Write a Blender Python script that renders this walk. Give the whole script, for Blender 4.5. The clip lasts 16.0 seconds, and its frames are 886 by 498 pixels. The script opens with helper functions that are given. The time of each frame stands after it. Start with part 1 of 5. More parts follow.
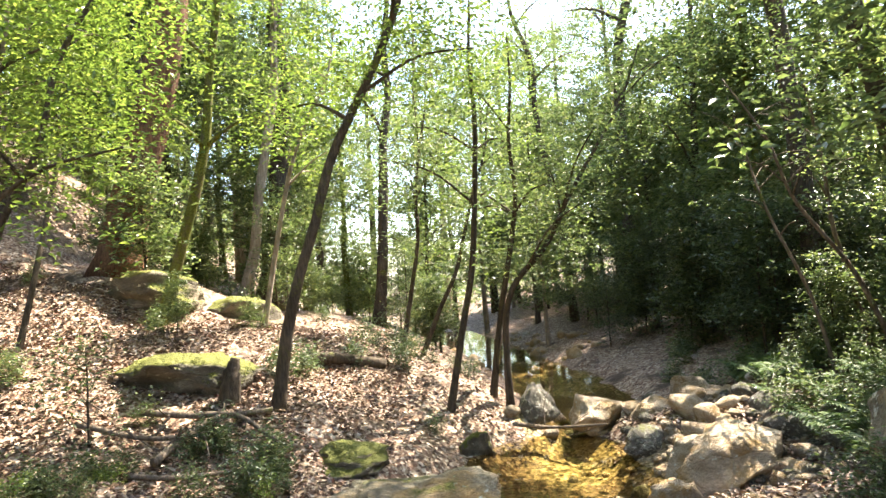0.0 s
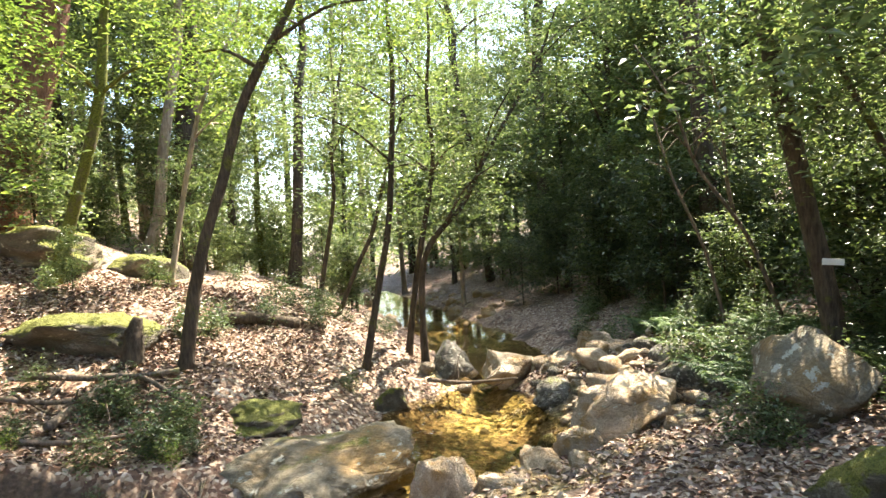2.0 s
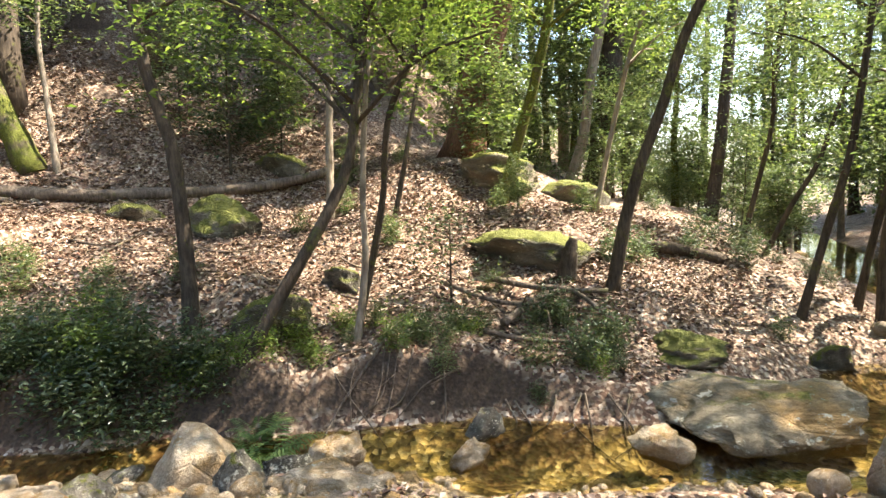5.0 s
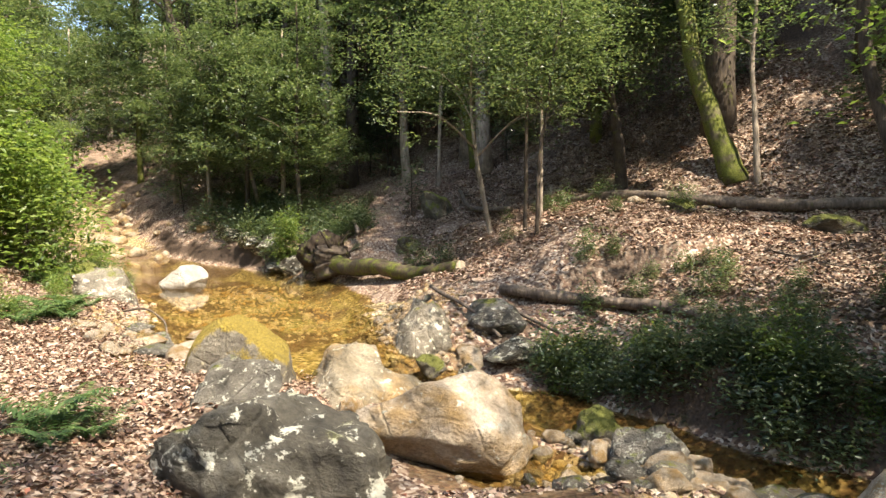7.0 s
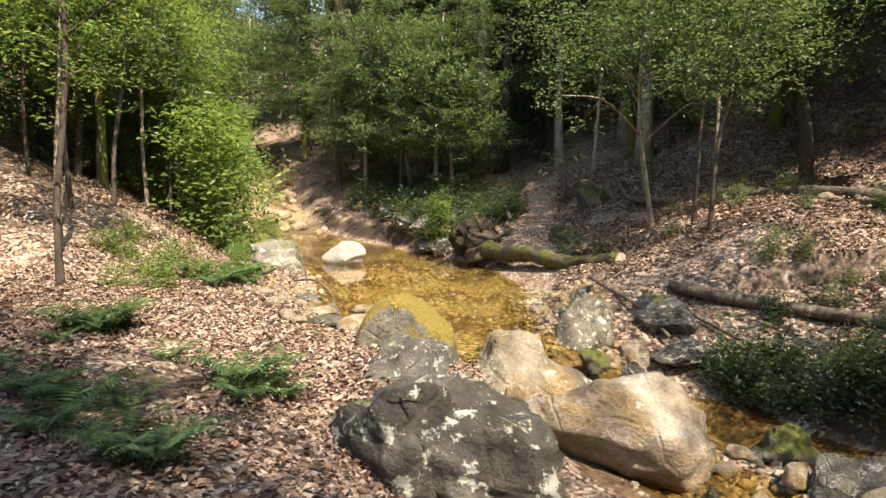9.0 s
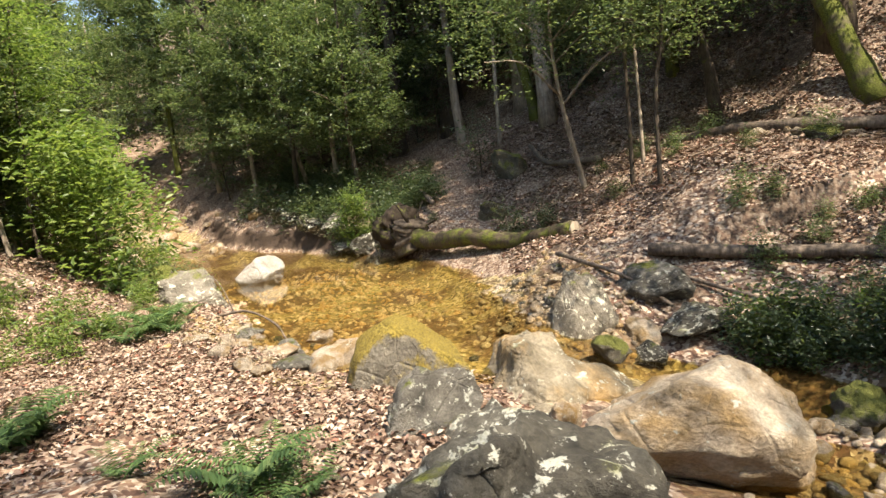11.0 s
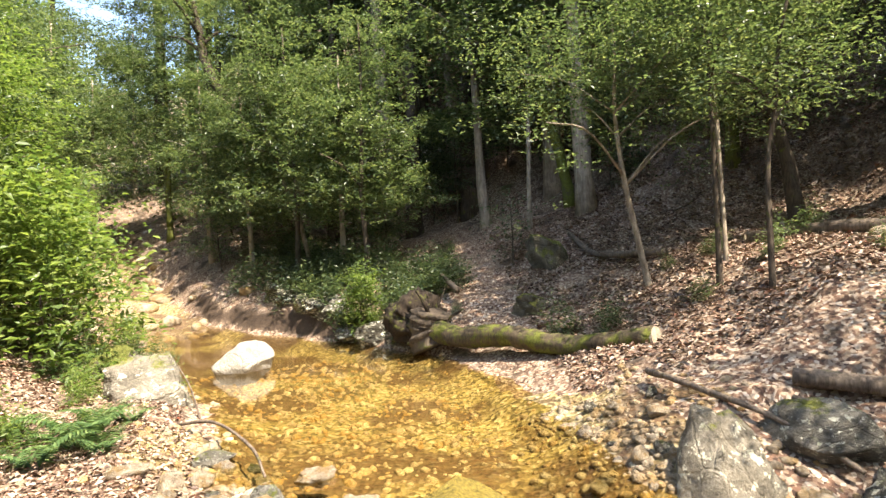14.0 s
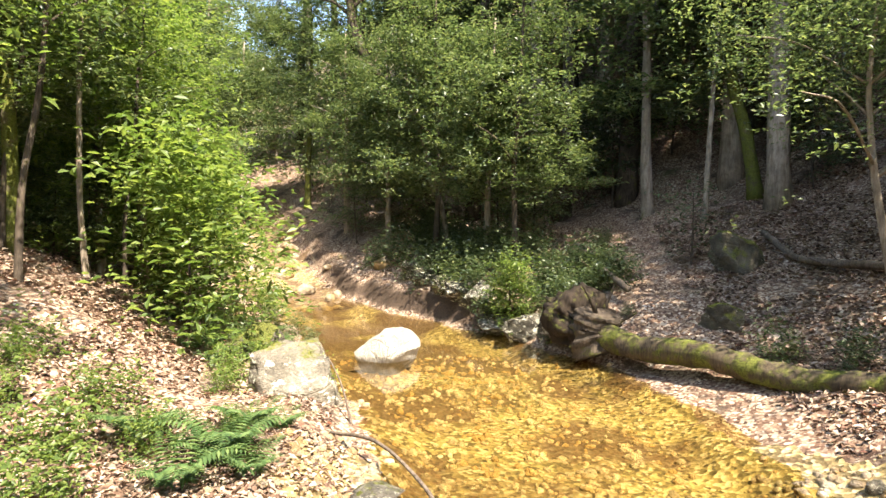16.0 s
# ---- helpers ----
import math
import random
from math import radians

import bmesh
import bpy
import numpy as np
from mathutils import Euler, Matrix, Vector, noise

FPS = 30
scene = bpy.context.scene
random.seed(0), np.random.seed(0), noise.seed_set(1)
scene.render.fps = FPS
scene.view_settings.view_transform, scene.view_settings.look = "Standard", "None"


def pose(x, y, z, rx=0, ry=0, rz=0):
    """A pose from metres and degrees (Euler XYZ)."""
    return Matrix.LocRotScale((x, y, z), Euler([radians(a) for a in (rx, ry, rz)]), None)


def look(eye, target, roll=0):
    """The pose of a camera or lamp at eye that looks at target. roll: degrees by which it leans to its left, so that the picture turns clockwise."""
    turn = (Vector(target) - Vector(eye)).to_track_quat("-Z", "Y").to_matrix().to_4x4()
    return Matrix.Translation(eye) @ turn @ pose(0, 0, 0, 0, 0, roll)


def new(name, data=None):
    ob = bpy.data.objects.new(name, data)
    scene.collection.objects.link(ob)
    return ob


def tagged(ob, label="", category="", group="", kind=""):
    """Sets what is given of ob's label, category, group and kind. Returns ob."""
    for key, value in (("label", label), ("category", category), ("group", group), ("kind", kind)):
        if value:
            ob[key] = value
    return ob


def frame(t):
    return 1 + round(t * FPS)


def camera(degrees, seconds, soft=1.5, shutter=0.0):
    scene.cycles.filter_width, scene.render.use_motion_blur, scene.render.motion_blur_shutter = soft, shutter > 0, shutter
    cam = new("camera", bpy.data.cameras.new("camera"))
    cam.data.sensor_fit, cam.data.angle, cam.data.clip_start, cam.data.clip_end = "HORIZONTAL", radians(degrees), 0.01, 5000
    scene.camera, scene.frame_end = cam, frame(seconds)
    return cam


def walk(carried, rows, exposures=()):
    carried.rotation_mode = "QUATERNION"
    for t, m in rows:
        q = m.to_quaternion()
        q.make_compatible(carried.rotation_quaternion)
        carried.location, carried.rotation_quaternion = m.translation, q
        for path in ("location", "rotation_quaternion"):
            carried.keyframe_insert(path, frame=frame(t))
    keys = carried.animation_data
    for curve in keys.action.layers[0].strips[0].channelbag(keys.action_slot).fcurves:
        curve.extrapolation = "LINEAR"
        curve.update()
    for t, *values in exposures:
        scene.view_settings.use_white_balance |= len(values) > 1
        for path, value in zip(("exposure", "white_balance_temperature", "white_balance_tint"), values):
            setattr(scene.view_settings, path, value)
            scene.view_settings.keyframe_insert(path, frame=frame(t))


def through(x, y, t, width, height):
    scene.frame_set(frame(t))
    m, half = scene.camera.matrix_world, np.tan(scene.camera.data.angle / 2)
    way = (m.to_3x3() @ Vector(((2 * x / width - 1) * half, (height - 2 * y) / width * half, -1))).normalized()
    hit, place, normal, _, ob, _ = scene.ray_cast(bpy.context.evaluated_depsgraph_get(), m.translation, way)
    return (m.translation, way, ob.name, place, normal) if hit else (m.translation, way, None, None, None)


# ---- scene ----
cam = camera(71.0, 16.0)
PATH = [
    (0, (-0.135, -0.005, 1.655), (-0.186, 1.992, 1.762), -3.8),
    (0.5, (-0.161, -0.013, 1.658), (-0.164, 1.985, 1.752), -3.2),
    (1, (-0.12, 0.007, 1.618), (-0.032, 2.005, 1.597), -3.6),
    (1.5, (-0.105, 0.032, 1.604), (0.078, 2.023, 1.571), -2.6),
    (2, (-0.109, 0.028, 1.612), (0.093, 2.017, 1.579), -3.4),
    (2.5, (-0.11, 0.024, 1.624), (-0.005, 2.021, 1.606), -4.2),
    (3, (-0.124, 0.017, 1.623), (0.003, 2.012, 1.577), -4.7),
    (3.2, (-0.137, 0.021, 1.621), (-0.034, 2.018, 1.571), -4.8),
    (5.3, (-0.442, -0.068, 1.607), (-1.676, 1.484, 1.35), -0.6),
    (5.5, (-0.451, -0.094, 1.615), (-1.839, 1.323, 1.35), -0.2),
    (5.6, (-0.468, -0.121, 1.622), (-1.919, 1.229, 1.351), -0.5),
    (6, (-0.481, -0.138, 1.636), (-2.183, 0.884, 1.398), -0.8),
    (6.5, (-0.506, -0.164, 1.648), (-2.401, 0.441, 1.443), -1.3),
    (6.8, (-0.507, -0.213, 1.672), (-2.471, 0.119, 1.494), -1.1),
    (7, (-0.497, -0.219, 1.682), (-2.491, -0.132, 1.541), -1.1),
    (7.5, (-0.499, -0.242, 1.69), (-2.47, -0.565, 1.577), 0.0),
    (8, (-0.495, -0.233, 1.669), (-2.462, -0.565, 1.524), 1.6),
    (8.2, (-0.497, -0.244, 1.661), (-2.461, -0.57, 1.478), 2.6),
    (10.3, (-1.169, -1.366, 1.758), (-3.149, -1.575, 1.565), -7.2),
    (10.5, (-1.276, -1.447, 1.792), (-3.26, -1.44, 1.538), -5.9),
    (11, (-1.573, -1.578, 1.806), (-3.556, -1.568, 1.547), -7.4),
    (11.5, (-1.826, -1.779, 1.813), (-3.821, -1.738, 1.693), -0.9),
    (12, (-2.303, -1.977, 1.835), (-4.279, -1.725, 1.654), -0.1),
    (12.5, (-2.657, -1.889, 1.722), (-4.616, -1.518, 1.569), 1.7),
    (13, (-2.985, -1.822, 1.688), (-4.944, -1.474, 1.484), 1.2),
    (13.5, (-3.416, -1.936, 1.663), (-5.39, -1.625, 1.597), -0.3),
    (14, (-3.767, -2.126, 1.708), (-5.766, -2.076, 1.732), -3.3),
    (14.5, (-4.09, -2.255, 1.711), (-6.073, -2.508, 1.647), -5.6),
    (15, (-4.326, -2.427, 1.701), (-6.304, -2.708, 1.605), -0.5),
    (15.5, (-4.659, -2.773, 1.875), (-6.654, -2.912, 1.902), -0.0),
    (16, (-5.08, -2.995, 1.876), (-7.054, -3.312, 1.835), 0.9),
]
walk(cam, [(t, look(eye, target, roll)) for t, eye, target, roll in PATH],
     [(0.0, 2.9, 6900, 10), (3.0, 2.9, 6900, 10), (5.5, 2.45, 6900, 10), (8.0, 1.6, 6900, 10), (11.0, 1.6, 6900, 10), (13.0, 1.75, 6900, 10), (14.5, 2.2, 6900, 10), (16.0, 2.2, 6900, 10)])

# ---- sky, sun ----
SUN_AZ, SUN_EL = (0.75, 0.66), 57.0
world = bpy.data.worlds.new("sky")
scene.world = world
world.use_nodes = True
sky = world.node_tree.nodes.new("ShaderNodeTexSky")
sky.sky_type, sky.sun_disc, sky.sun_elevation = "NISHITA", False, radians(SUN_EL)
sky.sun_rotation = math.atan2(SUN_AZ[0], SUN_AZ[1])
back = world.node_tree.nodes["Background"]
back.inputs["Strength"].default_value = 0.15
world.node_tree.links.new(sky.outputs[0], back.inputs["Color"])
lamp = bpy.data.lights.new("sun", "SUN")
lamp.energy, lamp.angle, lamp.color = 4.8, radians(0.5), (1.0, 0.93, 0.82)
sun = new("sun", lamp)
sun_from = Vector((*Vector(SUN_AZ).normalized() * math.cos(radians(SUN_EL)), math.sin(radians(SUN_EL))))
sun.matrix_world = look(sun_from * 60, (0, 0, 0))

# ---- lie of the land ----
# The valley's middle line, walking downstream: x, y, half width of its floor, height.
VALLEY = np.array([
    (-400, -260, 1.0, 60), (-60, -38, 1.0, 11), (-34, -19.5, 0.9, 4.2), (-27, -14.0, 0.8, 2.0), (-23.5, -11.2, 0.9, 0.9),
    (-21, -9.2, 1.0, 0.12), (-18, -7.0, 1.5, 0.0), (-15.5, -5.0, 2.0, 0.0), (-12.5, -3.3, 2.0, 0.0), (-9.6, -2.5, 1.7, 0.0),
    (-7.6, -1.3, 0.9, 0.0), (-5.5, 0.85, 0.6, -0.02), (-4.4, 1.9, 0.42, -0.05), (-2.5, 3.0, 0.55, -0.08), (-0.6, 3.9, 0.9, -0.1),
    (0.7, 5.4, 1.15, -0.1), (0.9, 7.4, 0.9, -0.1), (1.9, 9.6, 1.0, -0.12), (2.0, 13, 1.1, -0.15), (0.6, 19, 1.0, -0.3),
    (-1.0, 28, 1.2, -0.5), (-8, 60, 1.5, -1.5), (-60, 420, 3, -12)])
# The stream's own middle line: x, y, half width of the water, water level. It drops between the boulders.
STREAM = np.array([
    (-400, -260, 1.0, 60), (-60, -38, 1.0, 11), (-34, -19.5, 0.9, 4.2), (-27, -14.0, 0.8, 2.0), (-23.5, -11.2, 0.9, 0.9),
    (-21, -9.2, 1.0, 0.12), (-18, -7.0, 1.5, 0.0), (-15.5, -5.0, 2.0, 0.0), (-12.5, -3.3, 2.0, 0.0), (-9.6, -2.5, 1.5, 0.0),
    (-8.0, -1.5, 0.8, 0.0), (-7.5, -0.6, 0.55, -0.06), (-7.1, 0.3, 0.5, -0.3), (-6.5, 1.1, 0.6, -0.38), (-5.5, 1.95, 0.5, -0.40), (-4.6, 2.75, 0.42, -0.41),
    (-3.3, 3.65, 0.55, -0.42), (-2.2, 4.1, 0.75, -0.42), (-1.0, 4.75, 0.55, -0.42), (-0.1, 5.5, 0.8, -0.42), (0.6, 6.3, 1.2, -0.42),
    (0.8, 7.4, 0.95, -0.42), (1.2, 8.4, 0.35, -0.43), (1.7, 10.2, 0.9, -0.44), (1.6, 12.8, 0.9, -0.45), (0.6, 19, 1.0, -0.5),
    (-1.0, 28, 1.2, -0.6), (-8, 60, 1.5, -1.5), (-60, 420, 3, -12)])


def smooth(v, a, b):
    v = np.clip((v - a) / (b - a), 0, 1)
    return v * v * (3 - 2 * v)


def hash2(ix, iy, seed):
    v = np.sin(ix * 127.1 + iy * 311.7 + seed * 74.7) * 43758.5453
    return v - np.floor(v)


def lumps(x, y, size, seed=0):
    """Smooth random heights, -1 to 1, with bumps of that size in metres."""
    x, y = x / size, y / size
    ix, iy = np.floor(x), np.floor(y)
    fx, fy = x - ix, y - iy
    fx, fy = fx * fx * (3 - 2 * fx), fy * fy * (3 - 2 * fy)
    a = hash2(ix, iy, seed) * (1 - fx) + hash2(ix + 1, iy, seed) * fx
    b = hash2(ix, iy + 1, seed) * (1 - fx) + hash2(ix + 1, iy + 1, seed) * fx
    return 2 * (a * (1 - fy) + b * fy) - 1


def to_stream(x, y, course=STREAM):
    """Distance from the water's edge (negative in the water), the side (1: north-west bank), the water level."""
    best, width, level, side = np.full(x.shape, 1e9), np.zeros(x.shape), np.zeros(x.shape), np.ones(x.shape)
    for a, b in zip(course[:-1], course[1:]):
        dx, dy = b[0] - a[0], b[1] - a[1]
        u = np.clip(((x - a[0]) * dx + (y - a[1]) * dy) / (dx * dx + dy * dy), 0, 1)
        px, py = x - a[0] - u * dx, y - a[1] - u * dy
        d = np.hypot(px, py)
        near = d < best
        best = np.where(near, d, best)
        width = np.where(near, a[2] + u * (b[2] - a[2]), width)
        level = np.where(near, a[3] + u * (b[3] - a[3]), level)
        side = np.where(near, np.where(dx * py - dy * px >= 0, 1.0, -1.0), side)
    return best - width, side, level


def ground(x, y):
    """The height of the ground."""
    x, y = np.asarray(x, float), np.asarray(y, float)
    edge, side, level = to_stream(x, y, VALLEY)
    wet, bank_side, low = to_stream(x, y)
    wet = wet + 0.12 * lumps(x, y, 0.9, 13) + 0.06 * lumps(x, y, 0.4, 14)
    edge = edge + 0.18 * lumps(x, y, 1.1, 3) + 0.08 * lumps(x, y, 0.45, 4)
    out = np.maximum(edge, 0)
    # north-west bank: a lip, a leafy terrace, then the wooded hill
    beach = smooth(x, -15.8, -13.8) * (1 - smooth(x, -7.3, -6.3))
    lip = (0.36 * smooth(out, 0, 0.45)) * (1 - beach) + beach * 0.12 * smooth(out, 0, 1.2)
    steep = 0.27 - 0.14 * smooth(x, -12.5, -6.5) + 0.10 * smooth(-x, 15.5, 18.5) + 0.07 * smooth(x, -7, -3.5)
    far = np.maximum(out - (6.0 - 1.2 * smooth(y, 6, 10)), 0)
    north = lip + steep * out + 0.22 * beach * np.maximum(out - 1.7, 0) * (1 - smooth(out, 3, 6)) + 0.38 * far + 0.10 * np.minimum(out, 1.2) * (1 - beach)
    # south-east bank, upstream of the first standpoint: low leafy shore, then a wooded slope
    bank = 0.22 * smooth(out, 0, 0.7) + 0.04 * out + 0.42 * np.maximum(out - 1.4 - 4.0 * smooth(x, -11, -4), 0)
    # downstream: a bar of stones, then a steep dark slope
    cliff = 0.2 * smooth(out, 0, 0.8) + 0.05 * out + 1.0 * np.maximum(out - 2.9 + 1.9 * smooth(y, 6.5, 10.5), 0)
    south = bank + (cliff - bank) * smooth(y + 0.9 * x, 2.0, 6.0)
    rise = np.where(side > 0, north, south)
    rise = np.where(rise > 14, 14 + 30 * (1 - np.exp(-(rise - 14) / 30)), rise)
    rough = smooth(out, 0.1, 1.5) * (0.10 * lumps(x, y, 1.7, 1) + 0.05 * lumps(x, y, 0.6, 2)) + 0.02 * lumps(x, y, 0.22, 5)
    rough = rough + smooth(out, 6, 14) * 0.5 * lumps(x, y, 5.0, 6)
    bed = -0.2 * smooth(-edge, 0, 0.7)
    dip = 0.14 * np.exp(-((x + 3.9) ** 2 + (y - 0.2) ** 2) / 1.3) + 0.12 * np.exp(-((x + 6.9) ** 2 + (y + 2.9) ** 2) / 0.8)
    dip = dip + 0.42 * np.exp(-((x + 4.9) ** 2 / 1.1 + (y + 0.9) ** 2 / 1.6)) + 0.30 * np.exp(-((x + 4.9) ** 2 + (y - 0.5) ** 2) / 0.8)
    dip = dip + 0.34 * np.exp(-((x + 4.25) ** 2 + (y + 1.25) ** 2) / 0.6)
    land = level + bed + rise + rough - dip
    # the stream's channel, cut into the valley floor: a steep earth bank on one side, a stony shore on the other
    dry = np.maximum(wet, 0)
    steep_bank = smooth(x, -7.2, -5.8) * (1 - 0.8 * smooth(y, 4.4, 5.6))
    shore = np.where(bank_side > 0, steep_bank * (0.38 * smooth(dry, 0, 0.35) * (1 + 0.5 * lumps(x, y, 0.55, 16)) + 0.42 * dry + 0.10 * smooth(dry, 0.05, 0.4) * lumps(x, y, 0.28, 17)) + (1 - steep_bank) * 0.42 * dry, 0.10 * smooth(dry, 0, 0.3) + 0.22 * dry)
    channel = low - 0.22 * smooth(-wet, 0, 0.6) + shore + 0.03 * lumps(x, y, 0.3, 15)
    return np.minimum(land, np.where(x < -9.0, land, channel))

# ---- materials ----
def material(name, rough=0.8, spec=0.3):
    m = bpy.data.materials.new(name)
    m.use_nodes = True
    nt = m.node_tree
    b = nt.nodes["Principled BSDF"]
    b.inputs["Roughness"].default_value = rough
    b.inputs["Specular IOR Level"].default_value = spec
    return m, nt, b


def node(nt, kind, **values):
    n = nt.nodes.new(kind)
    for key, value in values.items():
        n.inputs[key.replace("_", " ")].default_value = value
    return n


def ramp(nt, source, stops):
    r = nt.nodes.new("ShaderNodeValToRGB")
    while len(r.color_ramp.elements) < len(stops):
        r.color_ramp.elements.new(0.5)
    for e, (p, c) in zip(r.color_ramp.elements, stops):
        e.position, e.color = p, (*c, 1)
    nt.links.new(source, r.inputs[0])
    return r.outputs[0]


def mixed(nt, fac, a, b, how="MIX"):
    n = nt.nodes.new("ShaderNodeMix")
    n.data_type, n.blend_type = "RGBA", how
    for key, value in ((0, fac), (6, a), (7, b)):
        if isinstance(value, (int, float)):
            n.inputs[key].default_value = value
        elif isinstance(value, tuple):
            n.inputs[key].default_value = (*value, 1)
        else:
            nt.links.new(value, n.inputs[key])
    return n.outputs[2]


def where(nt, kind="Object"):
    return nt.nodes.new("ShaderNodeTexCoord").outputs[kind]


def noise_of(nt, vec, scale, detail=4, rough=0.6):
    n = node(nt, "ShaderNodeTexNoise", Scale=scale, Detail=detail, Roughness=rough)
    nt.links.new(vec, n.inputs["Vector"])
    return n.outputs["Fac"]


def cells(nt, vec, scale, what="Color", feature="F1"):
    n = node(nt, "ShaderNodeTexVoronoi", Scale=scale)
    n.feature = feature
    nt.links.new(vec, n.inputs["Vector"])
    return n.outputs[what]


def bump(nt, b, height, strength, dist):
    n = node(nt, "ShaderNodeBump", Strength=strength, Distance=dist)
    nt.links.new(height, n.inputs["Height"])
    nt.links.new(n.outputs[0], b.inputs["Normal"])


def split(nt, colour):
    n = nt.nodes.new("ShaderNodeSeparateColor")
    nt.links.new(colour, n.inputs[0])
    return n.outputs


def litter_material():
    m, nt, b = material("leaf_litter_soil", 0.85, 0.25)
    v = where(nt)
    warp = mixed(nt, 0.06, v, node_colour(nt, v, 6), "ADD")
    c = cells(nt, warp, 30)
    leaf = ramp(nt, split(nt, c)[0], [(0, (0.045, 0.026, 0.018)), (0.3, (0.13, 0.07, 0.045)), (0.6, (0.22, 0.15, 0.10)), (0.85, (0.34, 0.26, 0.19)), (1, (0.46, 0.38, 0.30))])
    soil = ramp(nt, noise_of(nt, v, 30), [(0.3, (0.025, 0.017, 0.012)), (0.7, (0.09, 0.06, 0.04))])
    cover = ramp(nt, noise_of(nt, v, 1.6, 6), [(0.34, (0, 0, 0)), (0.46, (1, 1, 1))])
    geo = nt.nodes.new("ShaderNodeNewGeometry")
    xyz = nt.nodes.new("ShaderNodeSeparateXYZ")
    nt.links.new(geo.outputs["Normal"], xyz.inputs[0])
    flat = ramp(nt, xyz.outputs["Z"], [(0.62, (0, 0, 0)), (0.78, (1, 1, 1))])
    col = mixed(nt, mixed(nt, 1.0, cover, flat, "MULTIPLY"), soil, leaf)
    green = ramp(nt, noise_of(nt, v, 0.55, 6, 0.7), [(0.60, (0, 0, 0)), (0.70, (1, 1, 1))])
    moss = ramp(nt, noise_of(nt, v, 40), [(0.3, (0.03, 0.045, 0.012)), (0.7, (0.10, 0.13, 0.03))])
    half = nt.nodes.new("ShaderNodeMath")
    half.operation = "MULTIPLY"
    half.inputs[1].default_value = 0.55
    nt.links.new(green, half.inputs[0])
    col = mixed(nt, half.outputs[0], col, moss)
    nt.links.new(col, b.inputs["Base Color"])
    bump(nt, b, cells(nt, warp, 27, "Distance"), 0.45, 0.02)
    return m


def node_colour(nt, v, scale):
    n = node(nt, "ShaderNodeTexNoise", Scale=scale, Detail=2)
    nt.links.new(v, n.inputs["Vector"])
    return n.outputs["Color"]


def bed_material():
    m, nt, b = material("stream_bed_gravel", 0.75, 0.3)
    v = where(nt)
    c = cells(nt, v, 22)
    col = ramp(nt, split(nt, c)[1], [(0, (0.065, 0.047, 0.021)), (0.35, (0.175, 0.127, 0.052)), (0.7, (0.30, 0.225, 0.10)), (1, (0.44, 0.36, 0.23))])
    patch = ramp(nt, noise_of(nt, v, 0.5, 5, 0.6), [(0.44, (0, 0, 0)), (0.52, (1, 1, 1))])
    red = ramp(nt, noise_of(nt, v, 18), [(0.3, (0.03, 0.016, 0.01)), (0.7, (0.13, 0.065, 0.035))])
    half = nt.nodes.new("ShaderNodeMath")
    half.operation = "MULTIPLY"
    half.inputs[1].default_value = 0.8
    nt.links.new(patch, half.inputs[0])
    nt.links.new(mixed(nt, half.outputs[0], col, red), b.inputs["Base Color"])
    bump(nt, b, cells(nt, v, 22, "Distance"), 0.6, 0.03)
    return m


def water_material():
    m = bpy.data.materials.new("clear_amber_water")
    m.use_nodes = True
    nt = m.node_tree
    nt.nodes.remove(nt.nodes["Principled BSDF"])
    clear = node(nt, "ShaderNodeBsdfTransparent", Color=(0.88, 0.83, 0.60, 1))
    gloss = node(nt, "ShaderNodeBsdfGlossy", Roughness=0.03)
    fres = node(nt, "ShaderNodeFresnel", IOR=1.33)
    v = where(nt)
    bp = node(nt, "ShaderNodeBump", Strength=0.05, Distance=0.02)
    nt.links.new(noise_of(nt, v, 7, 3), bp.inputs["Height"])
    for n in (gloss, fres):
        nt.links.new(bp.outputs[0], n.inputs["Normal"])
    mx = nt.nodes.new("ShaderNodeMixShader")
    nt.links.new(fres.outputs[0], mx.inputs[0])
    nt.links.new(clear.outputs[0], mx.inputs[1])
    nt.links.new(gloss.outputs[0], mx.inputs[2])
    nt.links.new(mx.outputs[0], nt.nodes["Material Output"].inputs["Surface"])
    return m


